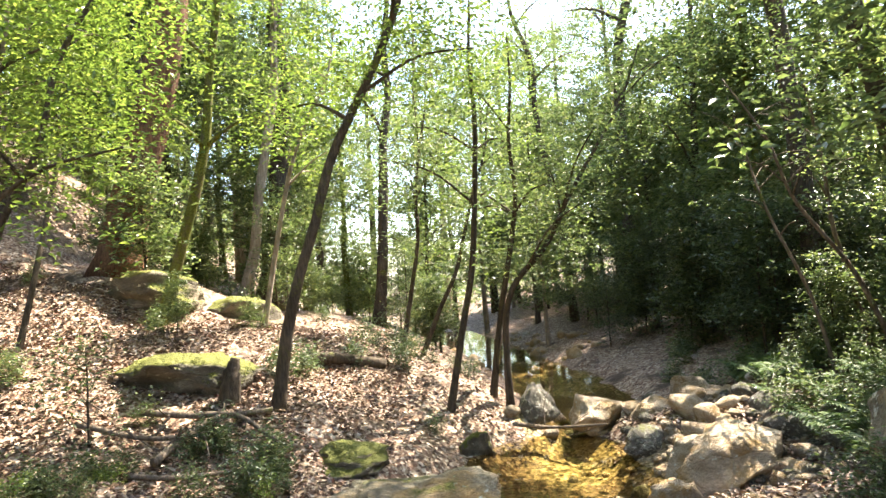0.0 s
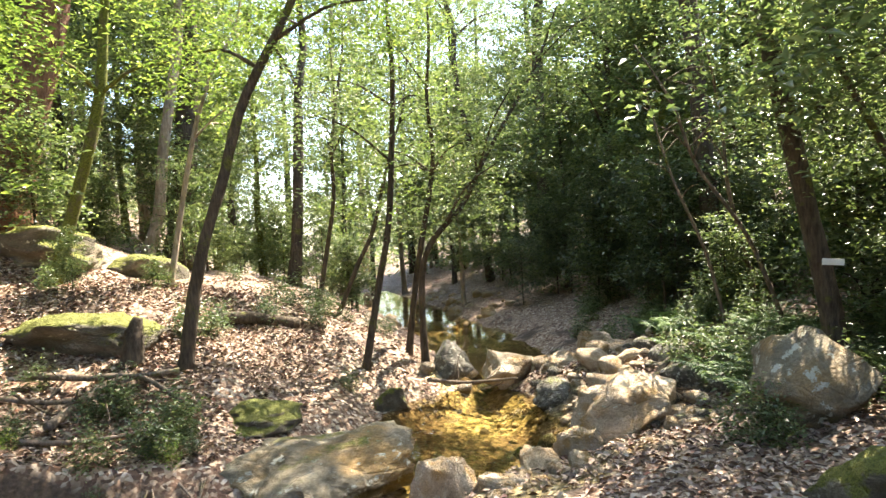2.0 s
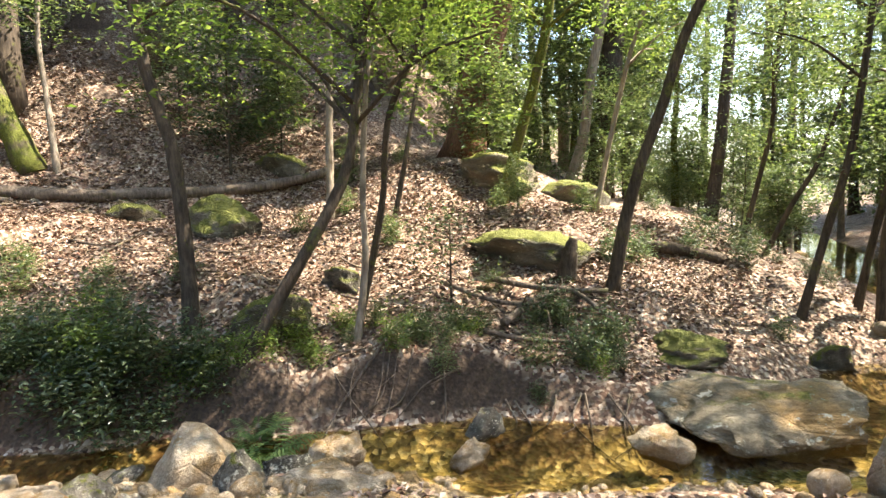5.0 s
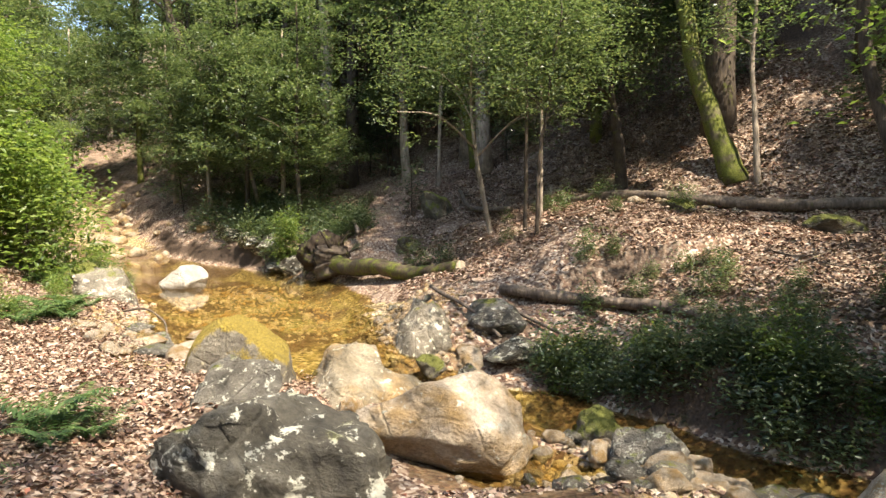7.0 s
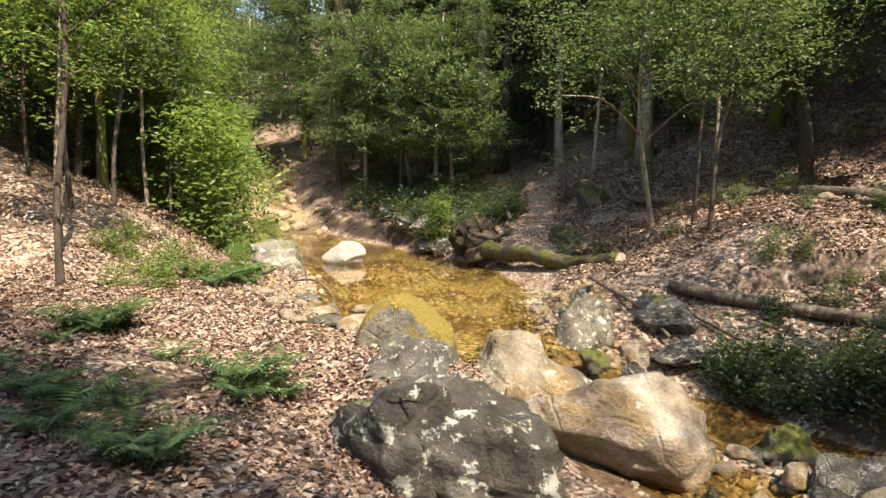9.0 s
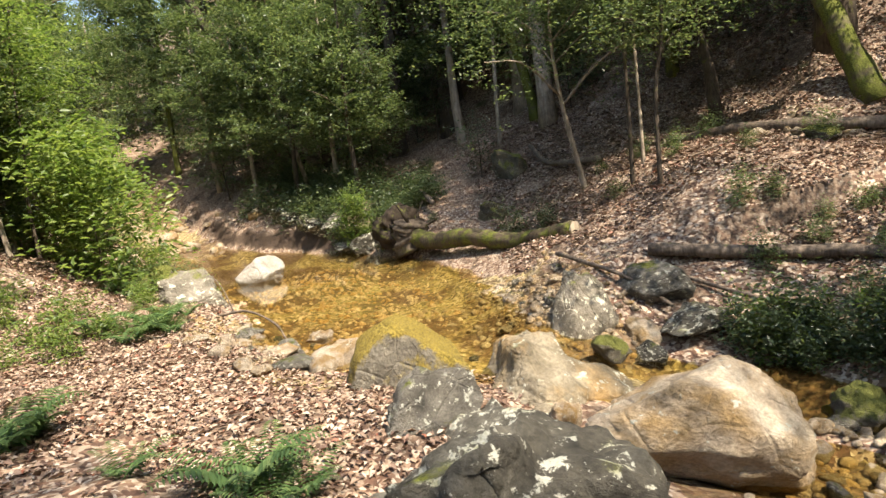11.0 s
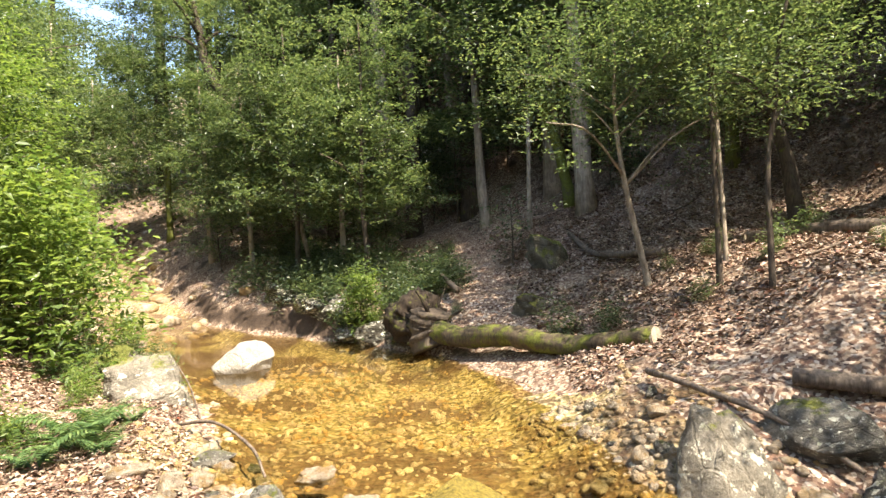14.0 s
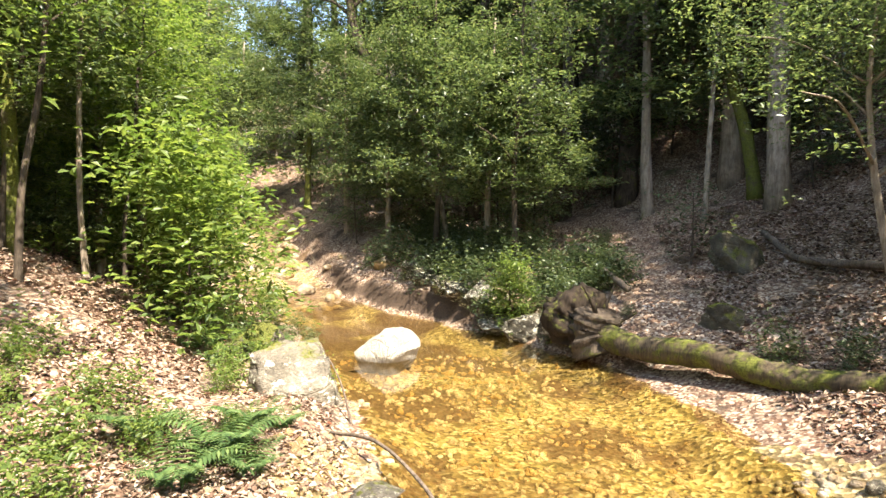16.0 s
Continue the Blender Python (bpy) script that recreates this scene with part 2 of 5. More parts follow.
def rock_material(name, dark, mid, light, moss=0.0, moss_colour=(0.12, 0.13, 0.02), lichen=0.15, stain=(0.36, 0.24, 0.11), stained=0.0):
    m, nt, b = material(name, 0.8, 0.3)
    v = where(nt)
    shift = nt.nodes.new("ShaderNodeObjectInfo")
    add = nt.nodes.new("ShaderNodeVectorMath")
    nt.links.new(v, add.inputs[0])
    scl = nt.nodes.new("ShaderNodeMath")
    scl.operation = "MULTIPLY"
    scl.inputs[1].default_value = 40
    nt.links.new(shift.outputs["Random"], scl.inputs[0])
    nt.links.new(scl.outputs[0], add.inputs[1])
    v = add.outputs[0]
    n1 = noise_of(nt, v, 3.0, 8, 0.65)
    col = ramp(nt, n1, [(0.28, dark), (0.5, mid), (0.72, light)])
    fine = ramp(nt, noise_of(nt, v, 45, 4, 0.7), [(0.35, (0.55, 0.55, 0.55)), (0.65, (1.1, 1.1, 1.1))])
    col = mixed(nt, 0.75, col, fine, "MULTIPLY")
    if stained:
        s = ramp(nt, noise_of(nt, v, 2.2, 5), [(0.5 - 0.25 * stained, (0, 0, 0)), (0.66 - 0.2 * stained, (1, 1, 1))])
        col = mixed(nt, s, col, mixed(nt, 0.6, stain, fine, "MULTIPLY"))
    if lichen:
        s = ramp(nt, noise_of(nt, v, 9, 5, 0.7), [(0.66 - 0.2 * lichen, (0, 0, 0)), (0.70 - 0.2 * lichen, (1, 1, 1))])
        col = mixed(nt, s, col, (0.50, 0.50, 0.43))
    if moss:
        geo = nt.nodes.new("ShaderNodeNewGeometry")
        xyz = nt.nodes.new("ShaderNodeSeparateXYZ")
        nt.links.new(geo.outputs["Normal"], xyz.inputs[0])
        up = nt.nodes.new("ShaderNodeMath")
        up.operation = "MULTIPLY_ADD"
        up.inputs[1].default_value, up.inputs[2].default_value = 0.4, moss - 0.55
        nt.links.new(xyz.outputs["Z"], up.inputs[0])
        both = nt.nodes.new("ShaderNodeMath")
        nt.links.new(up.outputs[0], both.inputs[0])
        nt.links.new(noise_of(nt, v, 4.5, 7, 0.7), both.inputs[1])
        s = ramp(nt, both.outputs[0], [(0.42, (0, 0, 0)), (0.54, (1, 1, 1))])
        mc = ramp(nt, noise_of(nt, v, 60, 3), [(0.3, tuple(c * 0.45 for c in moss_colour)), (0.7, tuple(c * 1.5 for c in moss_colour))])
        col = mixed(nt, s, col, mc)
    tone = ramp(nt, shift.outputs["Random"], [(0, (0.82, 0.80, 0.77)), (0.5, (1.02, 0.99, 0.94)), (1, (1.25, 1.16, 1.02))])
    nt.links.new(mixed(nt, 1.0, col, tone, "MULTIPLY"), b.inputs["Base Color"])
    h = mixed(nt, 0.5, n1, noise_of(nt, v, 28, 6, 0.7))
    crack = ramp(nt, cells(nt, v, 3.2, 'Distance', 'DISTANCE_TO_EDGE'), [(0.0, (0, 0, 0)), (0.05, (1, 1, 1))])
    bump(nt, b, mixed(nt, 0.12, h, crack), 1.0, 0.12)
    return m


def bark_material(name, dark, light, moss=0.0, scale=1.0):
    m, nt, b = material(name, 0.9, 0.15)
    v = where(nt)
    mp = nt.nodes.new("ShaderNodeMapping")
    mp.inputs["Scale"].default_value = (1, 1, 0.16)
    nt.links.new(v, mp.inputs[0])
    n1 = noise_of(nt, mp.outputs[0], 38 * scale, 6, 0.7)
    col = ramp(nt, n1, [(0.3, dark), (0.7, light)])
    blot = ramp(nt, noise_of(nt, v, 3.5, 5), [(0.4, (0.6, 0.6, 0.6)), (0.65, (1.15, 1.15, 1.1))])
    col = mixed(nt, 0.8, col, blot, "MULTIPLY")
    if moss:
        s = ramp(nt, noise_of(nt, v, 4.0, 6, 0.65), [(0.62 - 0.3 * moss, (0, 0, 0)), (0.74 - 0.3 * moss, (1, 1, 1))])
        mc = ramp(nt, noise_of(nt, v, 50, 3), [(0.3, (0.04, 0.045, 0.01)), (0.7, (0.16, 0.17, 0.035))])
        col = mixed(nt, s, col, mc)
    nt.links.new(col, b.inputs["Base Color"])
    bump(nt, b, n1, 0.8, 0.02)
    return m


def leaf_material(name, stops, through=0.35, gloss=0.4, spec=0.4):
    m = bpy.data.materials.new(name)
    m.use_nodes = True
    nt = m.node_tree
    b = nt.nodes["Principled BSDF"]
    b.inputs["Roughness"].default_value, b.inputs["Specular IOR Level"].default_value = gloss, spec
    geo = nt.nodes.new("ShaderNodeNewGeometry")
    col = ramp(nt, geo.outputs["Random Per Island"], stops)
    nt.links.new(col, b.inputs["Base Color"])
    if through:
        t = nt.nodes.new("ShaderNodeBsdfTranslucent")
        nt.links.new(mixed(nt, 1.0, col, (1.35, 1.45, 0.85), "MULTIPLY"), t.inputs["Color"])
        mx = nt.nodes.new("ShaderNodeMixShader")
        mx.inputs[0].default_value = through
        nt.links.new(b.outputs[0], mx.inputs[1])
        nt.links.new(t.outputs[0], mx.inputs[2])
        nt.links.new(mx.outputs[0], nt.nodes["Material Output"].inputs["Surface"])
    return m


LITTER, BED, WATER = litter_material(), bed_material(), water_material()
ROCK_PALE = rock_material("pale_tan_rock", (0.24, 0.185, 0.13), (0.50, 0.41, 0.31), (0.70, 0.62, 0.50), lichen=0.25, stained=0.12)
ROCK_BEIGE = rock_material("beige_lichen_rock", (0.11, 0.092, 0.062), (0.245, 0.208, 0.15), (0.42, 0.375, 0.285), moss=0.05, moss_colour=(0.13, 0.13, 0.03), lichen=0.35, stained=0.08)
ROCK_GREY = rock_material("grey_lichen_rock", (0.06, 0.055, 0.045), (0.18, 0.165, 0.14), (0.34, 0.32, 0.28), moss=0.12, lichen=0.5)
ROCK_DARK = rock_material("dark_lichen_rock", (0.025, 0.022, 0.018), (0.085, 0.078, 0.062), (0.22, 0.205, 0.17), moss=0.05, lichen=0.62)
ROCK_MOSS = rock_material("mossy_rock", (0.05, 0.045, 0.035), (0.14, 0.125, 0.095), (0.28, 0.26, 0.21), moss=0.36, moss_colour=(0.13, 0.14, 0.03), lichen=0.15)
ROCK_GOLD = rock_material("golden_moss_rock", (0.08, 0.07, 0.055), (0.17, 0.15, 0.12), (0.32, 0.29, 0.23), moss=0.40, moss_colour=(0.24, 0.18, 0.035), lichen=0.3)
BARK_DARK = bark_material("dark_bark", (0.035, 0.027, 0.02), (0.13, 0.10, 0.075), 0.15)
BARK_PALE = bark_material("pale_smooth_bark", (0.16, 0.12, 0.09), (0.42, 0.35, 0.27), 0.1, 0.6)
BARK_MOSS = bark_material("mossy_bark", (0.05, 0.04, 0.025), (0.17, 0.14, 0.09), 0.8)
BARK_CEDAR = bark_material("red_brown_fibrous_bark", (0.06, 0.03, 0.018), (0.26, 0.14, 0.085), 0.05)
BARK_LOG = bark_material("mossy_log_bark", (0.035, 0.026, 0.018), (0.13, 0.10, 0.065), 0.5)
WOOD_DEAD = bark_material("weathered_dead_wood", (0.06, 0.045, 0.033), (0.26, 0.20, 0.155), 0.1, 0.7)
EARTH = bark_material("dark_root_earth", (0.012, 0.009, 0.007), (0.05, 0.036, 0.025), 0.25, 0.4)
WOOD_CUT = bark_material("pale_cut_wood", (0.35, 0.27, 0.19), (0.60, 0.50, 0.38), 0.0, 0.5)
LEAF_MID = leaf_material("evergreen_leaf", [(0, (0.045, 0.068, 0.027)), (0.5, (0.095, 0.126, 0.060)), (0.85, (0.155, 0.185, 0.088)), (1, (0.21, 0.225, 0.10))], 0.46, 0.36, 0.5)
LEAF_DARK = leaf_material("dark_glossy_leaf", [(0, (0.034, 0.052, 0.026)), (0.6, (0.064, 0.092, 0.044)), (1, (0.13, 0.15, 0.075))], 0.4, 0.36, 0.5)
LEAF_FRESH = leaf_material("fresh_yellow_green_leaf", [(0, (0.065, 0.105, 0.025)), (0.5, (0.12, 0.17, 0.045)), (1, (0.22, 0.26, 0.075))], 0.5, 0.4, 0.4)
LEAF_DRY = leaf_material("dry_fallen_leaf", [(0, (0.06, 0.032, 0.022)), (0.35, (0.17, 0.105, 0.07)), (0.7, (0.31, 0.215, 0.15)), (0.9, (0.44, 0.35, 0.27)), (1, (0.20, 0.06, 0.03))], 0.0, 0.55, 0.35)
FERN = leaf_material("fern_green", [(0, (0.04, 0.075, 0.025)), (0.6, (0.085, 0.14, 0.045)), (1, (0.15, 0.20, 0.07))], 0.3, 0.5, 0.3)


# ---- mesh tools ----
def mesh_of(name, verts, faces, mat, smooth_shade=True):
    me = bpy.data.meshes.new(name)
    me.from_pydata(np.asarray(verts).tolist(), [], np.asarray(faces).tolist() if isinstance(faces, np.ndarray) else faces)
    for mm in (mat if isinstance(mat, (list, tuple)) else [mat]):
        me.materials.append(mm)
    if smooth_shade:
        me.shade_smooth()
    me.update()
    return me


def part(name, me, parent, label=""):
    ob = new(name, me)
    ob.parent = parent
    return tagged(ob, label)


def unit(v):
    return v / np.maximum(np.linalg.norm(v, axis=-1, keepdims=True), 1e-9)


def leaves(name, at, way, up, size, mat, slim=0.45, fold=0.25):
    """One mesh of many single leaves: base point, direction, face normal and length of each."""
    way, up = unit(way), unit(up)
    acr = unit(np.cross(way, up))
    up = np.cross(acr, way)
    s = np.asarray(size)[:, None]
    mid = at + way * s * 0.45
    v = np.stack([at, mid + acr * s * slim * 0.5 + up * s * slim * fold, at + way * s - up * s * 0.12, mid - acr * s * slim * 0.5 + up * s * slim * fold], 1).reshape(-1, 3)
    n = len(at)
    base = np.arange(n)[:, None] * 4
    f = np.concatenate([base + [0, 1, 2], base + [0, 2, 3]], 1).reshape(-1, 3)
    me = bpy.data.meshes.new(name)
    me.vertices.add(len(v))
    me.vertices.foreach_set("co", v.ravel())
    me.loops.add(len(f) * 3)
    me.loops.foreach_set("vertex_index", f.ravel())
    me.polygons.add(len(f))
    me.polygons.foreach_set("loop_start", np.arange(len(f)) * 3)
    me.materials.append(mat)
    me.update(calc_edges=True)
    return me


def curve_points(points, n):
    """n points on a smooth line through the given ones."""
    p = np.array(points, float)
    p = np.vstack([2 * p[0] - p[1], p, 2 * p[-1] - p[-2]])
    out = []
    for u in np.linspace(0, len(p) - 3 - 1e-6, n):
        i, t = int(u), u - int(u)
        a, b, c, d = p[i:i + 4]
        out.append(0.5 * (2 * b + (c - a) * t + (2 * a - 5 * b + 4 * c - d) * t * t + (3 * b - a - 3 * c + d) * t ** 3))
    return np.array(out)


def tube(points, radii, sides=8, knobby=0.06, seed=0):
    """Vertices and faces of a tapered round stem along points."""
    p, r = np.array(points, float), np.array(radii, float)
    rng = np.random.default_rng(seed)
    tan = unit(np.gradient(p, axis=0))
    ref = np.array([1.0, 0, 0]) if abs(tan[0][0]) < 0.8 else np.array([0, 1.0, 0])
    v = []
    ang = np.linspace(0, 2 * np.pi, sides, endpoint=False)
    for i in range(len(p)):
        a = unit(np.cross(tan[i], ref))
        b = np.cross(tan[i], a)
        k = r[i] * (1 + knobby * rng.standard_normal(sides))
        v.append(p[i] + np.cos(ang)[:, None] * a * k[:, None] + np.sin(ang)[:, None] * b * k[:, None])
    v = np.concatenate(v)
    f = []
    for i in range(len(p) - 1):
        for j in range(sides):
            j2 = (j + 1) % sides
            f.append((i * sides + j, i * sides + j2, (i + 1) * sides + j2, (i + 1) * sides + j))
    f.append(tuple(range(sides))[::-1])
    f.append(tuple((len(p) - 1) * sides + j for j in range(sides)))
    return v, f


def joined(pieces):
    vs, fs, n = [], [], 0
    for v, f in pieces:
        vs.append(v)
        fs += [tuple(i + n for i in q) for q in f]
        n += len(v)
    return np.concatenate(vs), fs


def sprays(rng, tips, per, spread, size, flat=0.5, droop=0.0):
    """Leaves round twig tips: base points, directions, normals, lengths."""
    n = len(tips) * per
    at = np.repeat(tips, per, 0) + rng.normal(0, spread, (n, 3)) * [1, 1, 0.45]
    way = rng.normal(0, 1, (n, 3)) * [1, 1, 0.3] - [0, 0, droop]
    up = rng.normal(0, 1, (n, 3)) * flat * 0.7 + [0, 0, 1]
    return at, way, up, size * rng.uniform(0.65, 1.3, n)

# ---- ground and water ----
def spread(lo, hi, step, reach):
    fine = np.arange(lo, hi + step / 2, step)
    grow = step * np.cumsum(1.13 ** np.arange(1, 60))
    grow = grow[grow < reach]
    return np.concatenate([lo - grow[::-1], fine, hi + grow])


gx, gy = spread(-21, 6, 0.11, 420), spread(-9, 14, 0.11, 420)
mx, my = np.meshgrid(gx, gy)
mz = ground(mx, my)
ny, nx = mx.shape
idx = np.arange(nx * ny).reshape(ny, nx)
quads = np.stack([idx[:-1, :-1], idx[:-1, 1:], idx[1:, 1:], idx[1:, :-1]], -1).reshape(-1, 4)
land = bpy.data.meshes.new("ground")
land.from_pydata(np.stack([mx, my, mz], -1).reshape(-1, 3).tolist(), [], quads.tolist())
land.materials.append(LITTER)
land.materials.append(BED)
cx, cy = (mx[:-1, :-1] + mx[1:, 1:]) / 2, (my[:-1, :-1] + my[1:, 1:]) / 2
wet = to_stream(cx, cy)[0] + 0.15 * lumps(cx, cy, 0.5, 11) < 0.02
wet &= ground(cx, cy) < to_stream(cx, cy)[2] - 0.01
for ax, ay, bx, by, half in ((-10.4, -0.9, -7.4, -0.1, 0.6), (1.6, 4.6, 3.1, 8.4, 0.8), (-5.3, 0.3, -2.4, 2.9, 0.7), (-0.2, 4.6, 1.6, 4.6, 0.35), (0.6, 8.6, 2.6, 8.6, 0.4), (-6.9, -2.7, -9.4, -4.4, 0.35), (-20, -9.3, -27, -14, 1.2)):
    along = np.clip(((cx - ax) * (bx - ax) + (cy - ay) * (by - ay)) / ((bx - ax) ** 2 + (by - ay) ** 2), 0, 1)
    wet |= np.hypot(cx - ax - along * (bx - ax), cy - ay - along * (by - ay)) + 0.3 * lumps(cx, cy, 0.5, 12) < half
land.polygons.foreach_set("material_index", wet.astype(np.int32).ravel())
land.shade_smooth()
tagged(new("ground", land), "forest floor of brown fallen leaves and bare soil", "ground", kind="structure")

line = curve_points(np.column_stack([STREAM[5:-2], np.zeros(len(STREAM) - 7)])[:, :4], 160)
tang = unit(np.gradient(line[:, :2], axis=0))
side2 = np.column_stack([-tang[:, 1], tang[:, 0]])
wv, wf = [], []
for k in range(len(line)):
    half = line[k, 2] + (1.7 if -6.9 < line[k, 0] < -4.6 else 0.5)
    for u in np.linspace(-1, 1, 5):
        wv.append((*(line[k, :2] + side2[k] * half * u), line[k, 3]))
for k in range(len(line) - 1):
    for j in range(4):
        wf.append((k * 5 + j + 5, k * 5 + j + 6, k * 5 + j + 1, k * 5 + j))
tagged(new("water", mesh_of("water", wv, wf, WATER)), "clear shallow amber stream water over golden stones", "water", kind="structure")


# ---- stones ----
def rock_mesh(name, seed, mat, level=3, cuts=9, rugged=0.10):
    """A boulder about 1 m across with flattened faces and rounded edges."""
    rng = np.random.default_rng(seed)
    bm = bmesh.new()
    bmesh.ops.create_icosphere(bm, subdivisions=level, radius=0.62)
    v = np.array([q.co for q in bm.verts])
    for _ in range(cuts):
        n = unit(rng.normal(0, 1, 3))
        over = np.maximum(v @ n - rng.uniform(0.30, 0.50), 0)
        v -= over[:, None] * n * 0.96
    off = rng.uniform(0, 50, 3)
    for q, co in zip(bm.verts, v):
        k = noise.fractal(Vector(co * 2.2 + off), 0.8, 2.1, 5)
        k += 0.6 - 1.9 * abs(noise.noise(Vector(co * 3.6 + off))) - 0.9 * abs(noise.noise(Vector(co * 9.0 + off)))
        q.co = Vector(co) * (1 + rugged * k)
    me = bpy.data.meshes.new(name)
    bm.to_mesh(me)
    bm.free()
    me.materials.append(mat)
    me.shade_smooth()
    return me


def rock(name, me, x, y, size, turn, label, sink=0.25, group="", z=None, tilt=(0, 0), category="rock"):
    ob = new(name, me)
    sx, sy, sz = size
    z = float(ground(x, y)) if z is None else z
    ob.matrix_world = pose(x, y, z + sz * (0.5 - sink), tilt[0], tilt[1], turn) @ Matrix.Diagonal((sx, sy, sz, 1))
    return tagged(ob, label, category, group)


BOULDERS = {k: [rock_mesh("boulder", 20 * i + j, m, 4, 18, 0.15) for j in range(3)] for i, (k, m) in enumerate(
    (("pale", ROCK_PALE), ("grey", ROCK_GREY), ("dark", ROCK_DARK), ("moss", ROCK_MOSS), ("gold", ROCK_GOLD)))}
STONES = [rock_mesh("stone", 200 + j, (ROCK_PALE, ROCK_PALE, ROCK_GREY)[j % 3], 2, 12, 0.10) for j in range(12)]
PEBBLES = [rock_mesh("stone", 300 + j, (ROCK_PALE, ROCK_PALE, ROCK_PALE, ROCK_GREY)[j % 4], 1, 5, 0.05) for j in range(8)]

GRAVEL = rock_material("mixed_gravel", (0.22, 0.17, 0.12), (0.46, 0.38, 0.28), (0.68, 0.60, 0.48), lichen=0, stained=0.3)

WHITE_ROCK = rock_mesh("boulder", 79, rock_material("white_rock", (0.33, 0.30, 0.26), (0.50, 0.465, 0.41), (0.62, 0.59, 0.53), lichen=0), 4, 9, 0.06)
# the group of boulders where the pool spills over
rock("mossy_boulder", rock_mesh("boulder", 78, ROCK_GOLD, 4, 7, 0.06), -6.62, -1.86, (1.04, 1.02, 1.10), 20, "round grey boulder capped with golden moss at the pool's outlet", 0.5, z=0.02)
rock("grey_boulder", BOULDERS["grey"][1], -5.85, -1.84, (0.74, 0.9, 0.66), 70, "grey lichen-spotted boulder leaning on a mossy one", 0.5, z=-0.02)
rock("lichen_boulder", rock_mesh("boulder", 47, ROCK_DARK, 5, 26, 0.20), -4.95, -1.28, (1.65, 2.05, 1.55), -12, "large dark angular boulder crusted with pale lichen", 0.5, z=-0.32, tilt=(-14, 6))
rock("beige_boulder", rock_mesh("boulder", 83, ROCK_BEIGE, 5, 22, 0.15), -6.6, -0.95, (1.5, 1.6, 1.3), 10, "beige boulder blotched with white lichen in the spillway", 0.5, z=-0.30)
rock("pale_boulder", rock_mesh("boulder", 78, ROCK_PALE, 5, 8, 0.09), -5.72, -0.08, (1.05, 1.36, 1.0), 150, "large pale tan boulder with a stained foot in the stream", 0.5, z=-0.28)
rock("pointed_rock", rock_mesh("boulder", 61, ROCK_GREY, 4, 20, 0.14), -8.1, -0.2, (0.85, 0.8, 1.0), 15, "pointed grey rock with lichen beside the gravel beach", 0.5, z=-0.05)
rock("flat_rock", BOULDERS["grey"][2], -8.35, 0.75, (0.75, 0.6, 0.45), 80, "low grey rock half buried in gravel", 0.3)
rock("flat_rock", BOULDERS["dark"][2], -7.75, 0.95, (0.6, 0.75, 0.4), 30, "low dark rock half buried in gravel", 0.3)
rock("pale_rock", BOULDERS["pale"][1], -7.85, 0.42, (0.42, 0.46, 0.46), 30, "small pale upright rock at the water", 0.4, z=-0.28)
rock("mossy_rock", BOULDERS["moss"][2], -7.3, -0.1, (0.34, 0.34, 0.3), 50, "small round mossy stone in the spillway", 0.4, z=-0.12)
rock("grey_rock", BOULDERS["dark"][0], -7.4, 0.35, (0.36, 0.4, 0.26), 110, "dark wet stone in the spillway", 0.4, z=-0.3)
rock("mossy_rock", BOULDERS["moss"][1], -5.9, 1.35, (0.5, 0.42, 0.34), 20, "low green mossy stone in the stream", 0.4, z=-0.40)
rock("yellow_rock", BOULDERS["pale"][2], -5.85, -0.82, (0.26, 0.24, 0.26), 20, "small tan stone wedged between boulders", 0.4, z=-0.12)
rock("pool_stone", BOULDERS["pale"][0], -7.75, -2.75, (0.46, 0.62, 0.42), 35, "round pale stone at the shallow edge of the pool", 0.35, z=-0.04)
rock("pool_stone", BOULDERS["grey"][2], -7.95, -3.3, (0.38, 0.42, 0.36), 80, "pale grey stone at the shallow edge of the pool", 0.35, z=-0.04)
rock("pool_stone", BOULDERS["pale"][1], -8.1, -3.95, (0.26, 0.30, 0.46), 10, "small pale upright stone beside the pool", 0.3, z=0.0)
rock("pool_stone", BOULDERS["pale"][2], -8.75, -3.1, (0.26, 0.34, 0.16), 40, "flat stone breaking the pool's surface", 0.4, z=0.0)
rock("white_rock", WHITE_ROCK, -14.1, -5.25, (0.5, 0.85, 0.78), 25, "white rock standing in the middle of the pool", 0.3, z=-0.02)
rock("mossy_rock", rock_mesh("boulder", 52, ROCK_GREY, 4, 12, 0.10), -11.4, -5.6, (0.95, 1.3, 0.85), 60, "tan boulder with a little yellow moss at the pool's edge", 0.35)
rock("mossy_rock", BOULDERS["moss"][1], -12.6, -6.7, (0.7, 0.8, 0.6), 10, "mossy rock among grasses on the bank", 0.3)
rock("white_rock", BOULDERS["pale"][1], -15.3, -8.3, (0.5, 0.6, 0.9), 40, "pale upright rock beside the cascade", 0.25)
# Dark rocks added to tone down the far bank's bright strip of earth.
for k in range(8):
    rock("bank_rock", BOULDERS["dark"][k % 3], -15.7 - 0.72 * k, -2.75 - 0.5 * k, (0.8 + 0.1 * (k % 3), 0.7, 0.5 + 0.1 * (k % 2)), 40 * k, "dark rock added to darken the pool's far bank", 0.3, "rocks of the far bank")
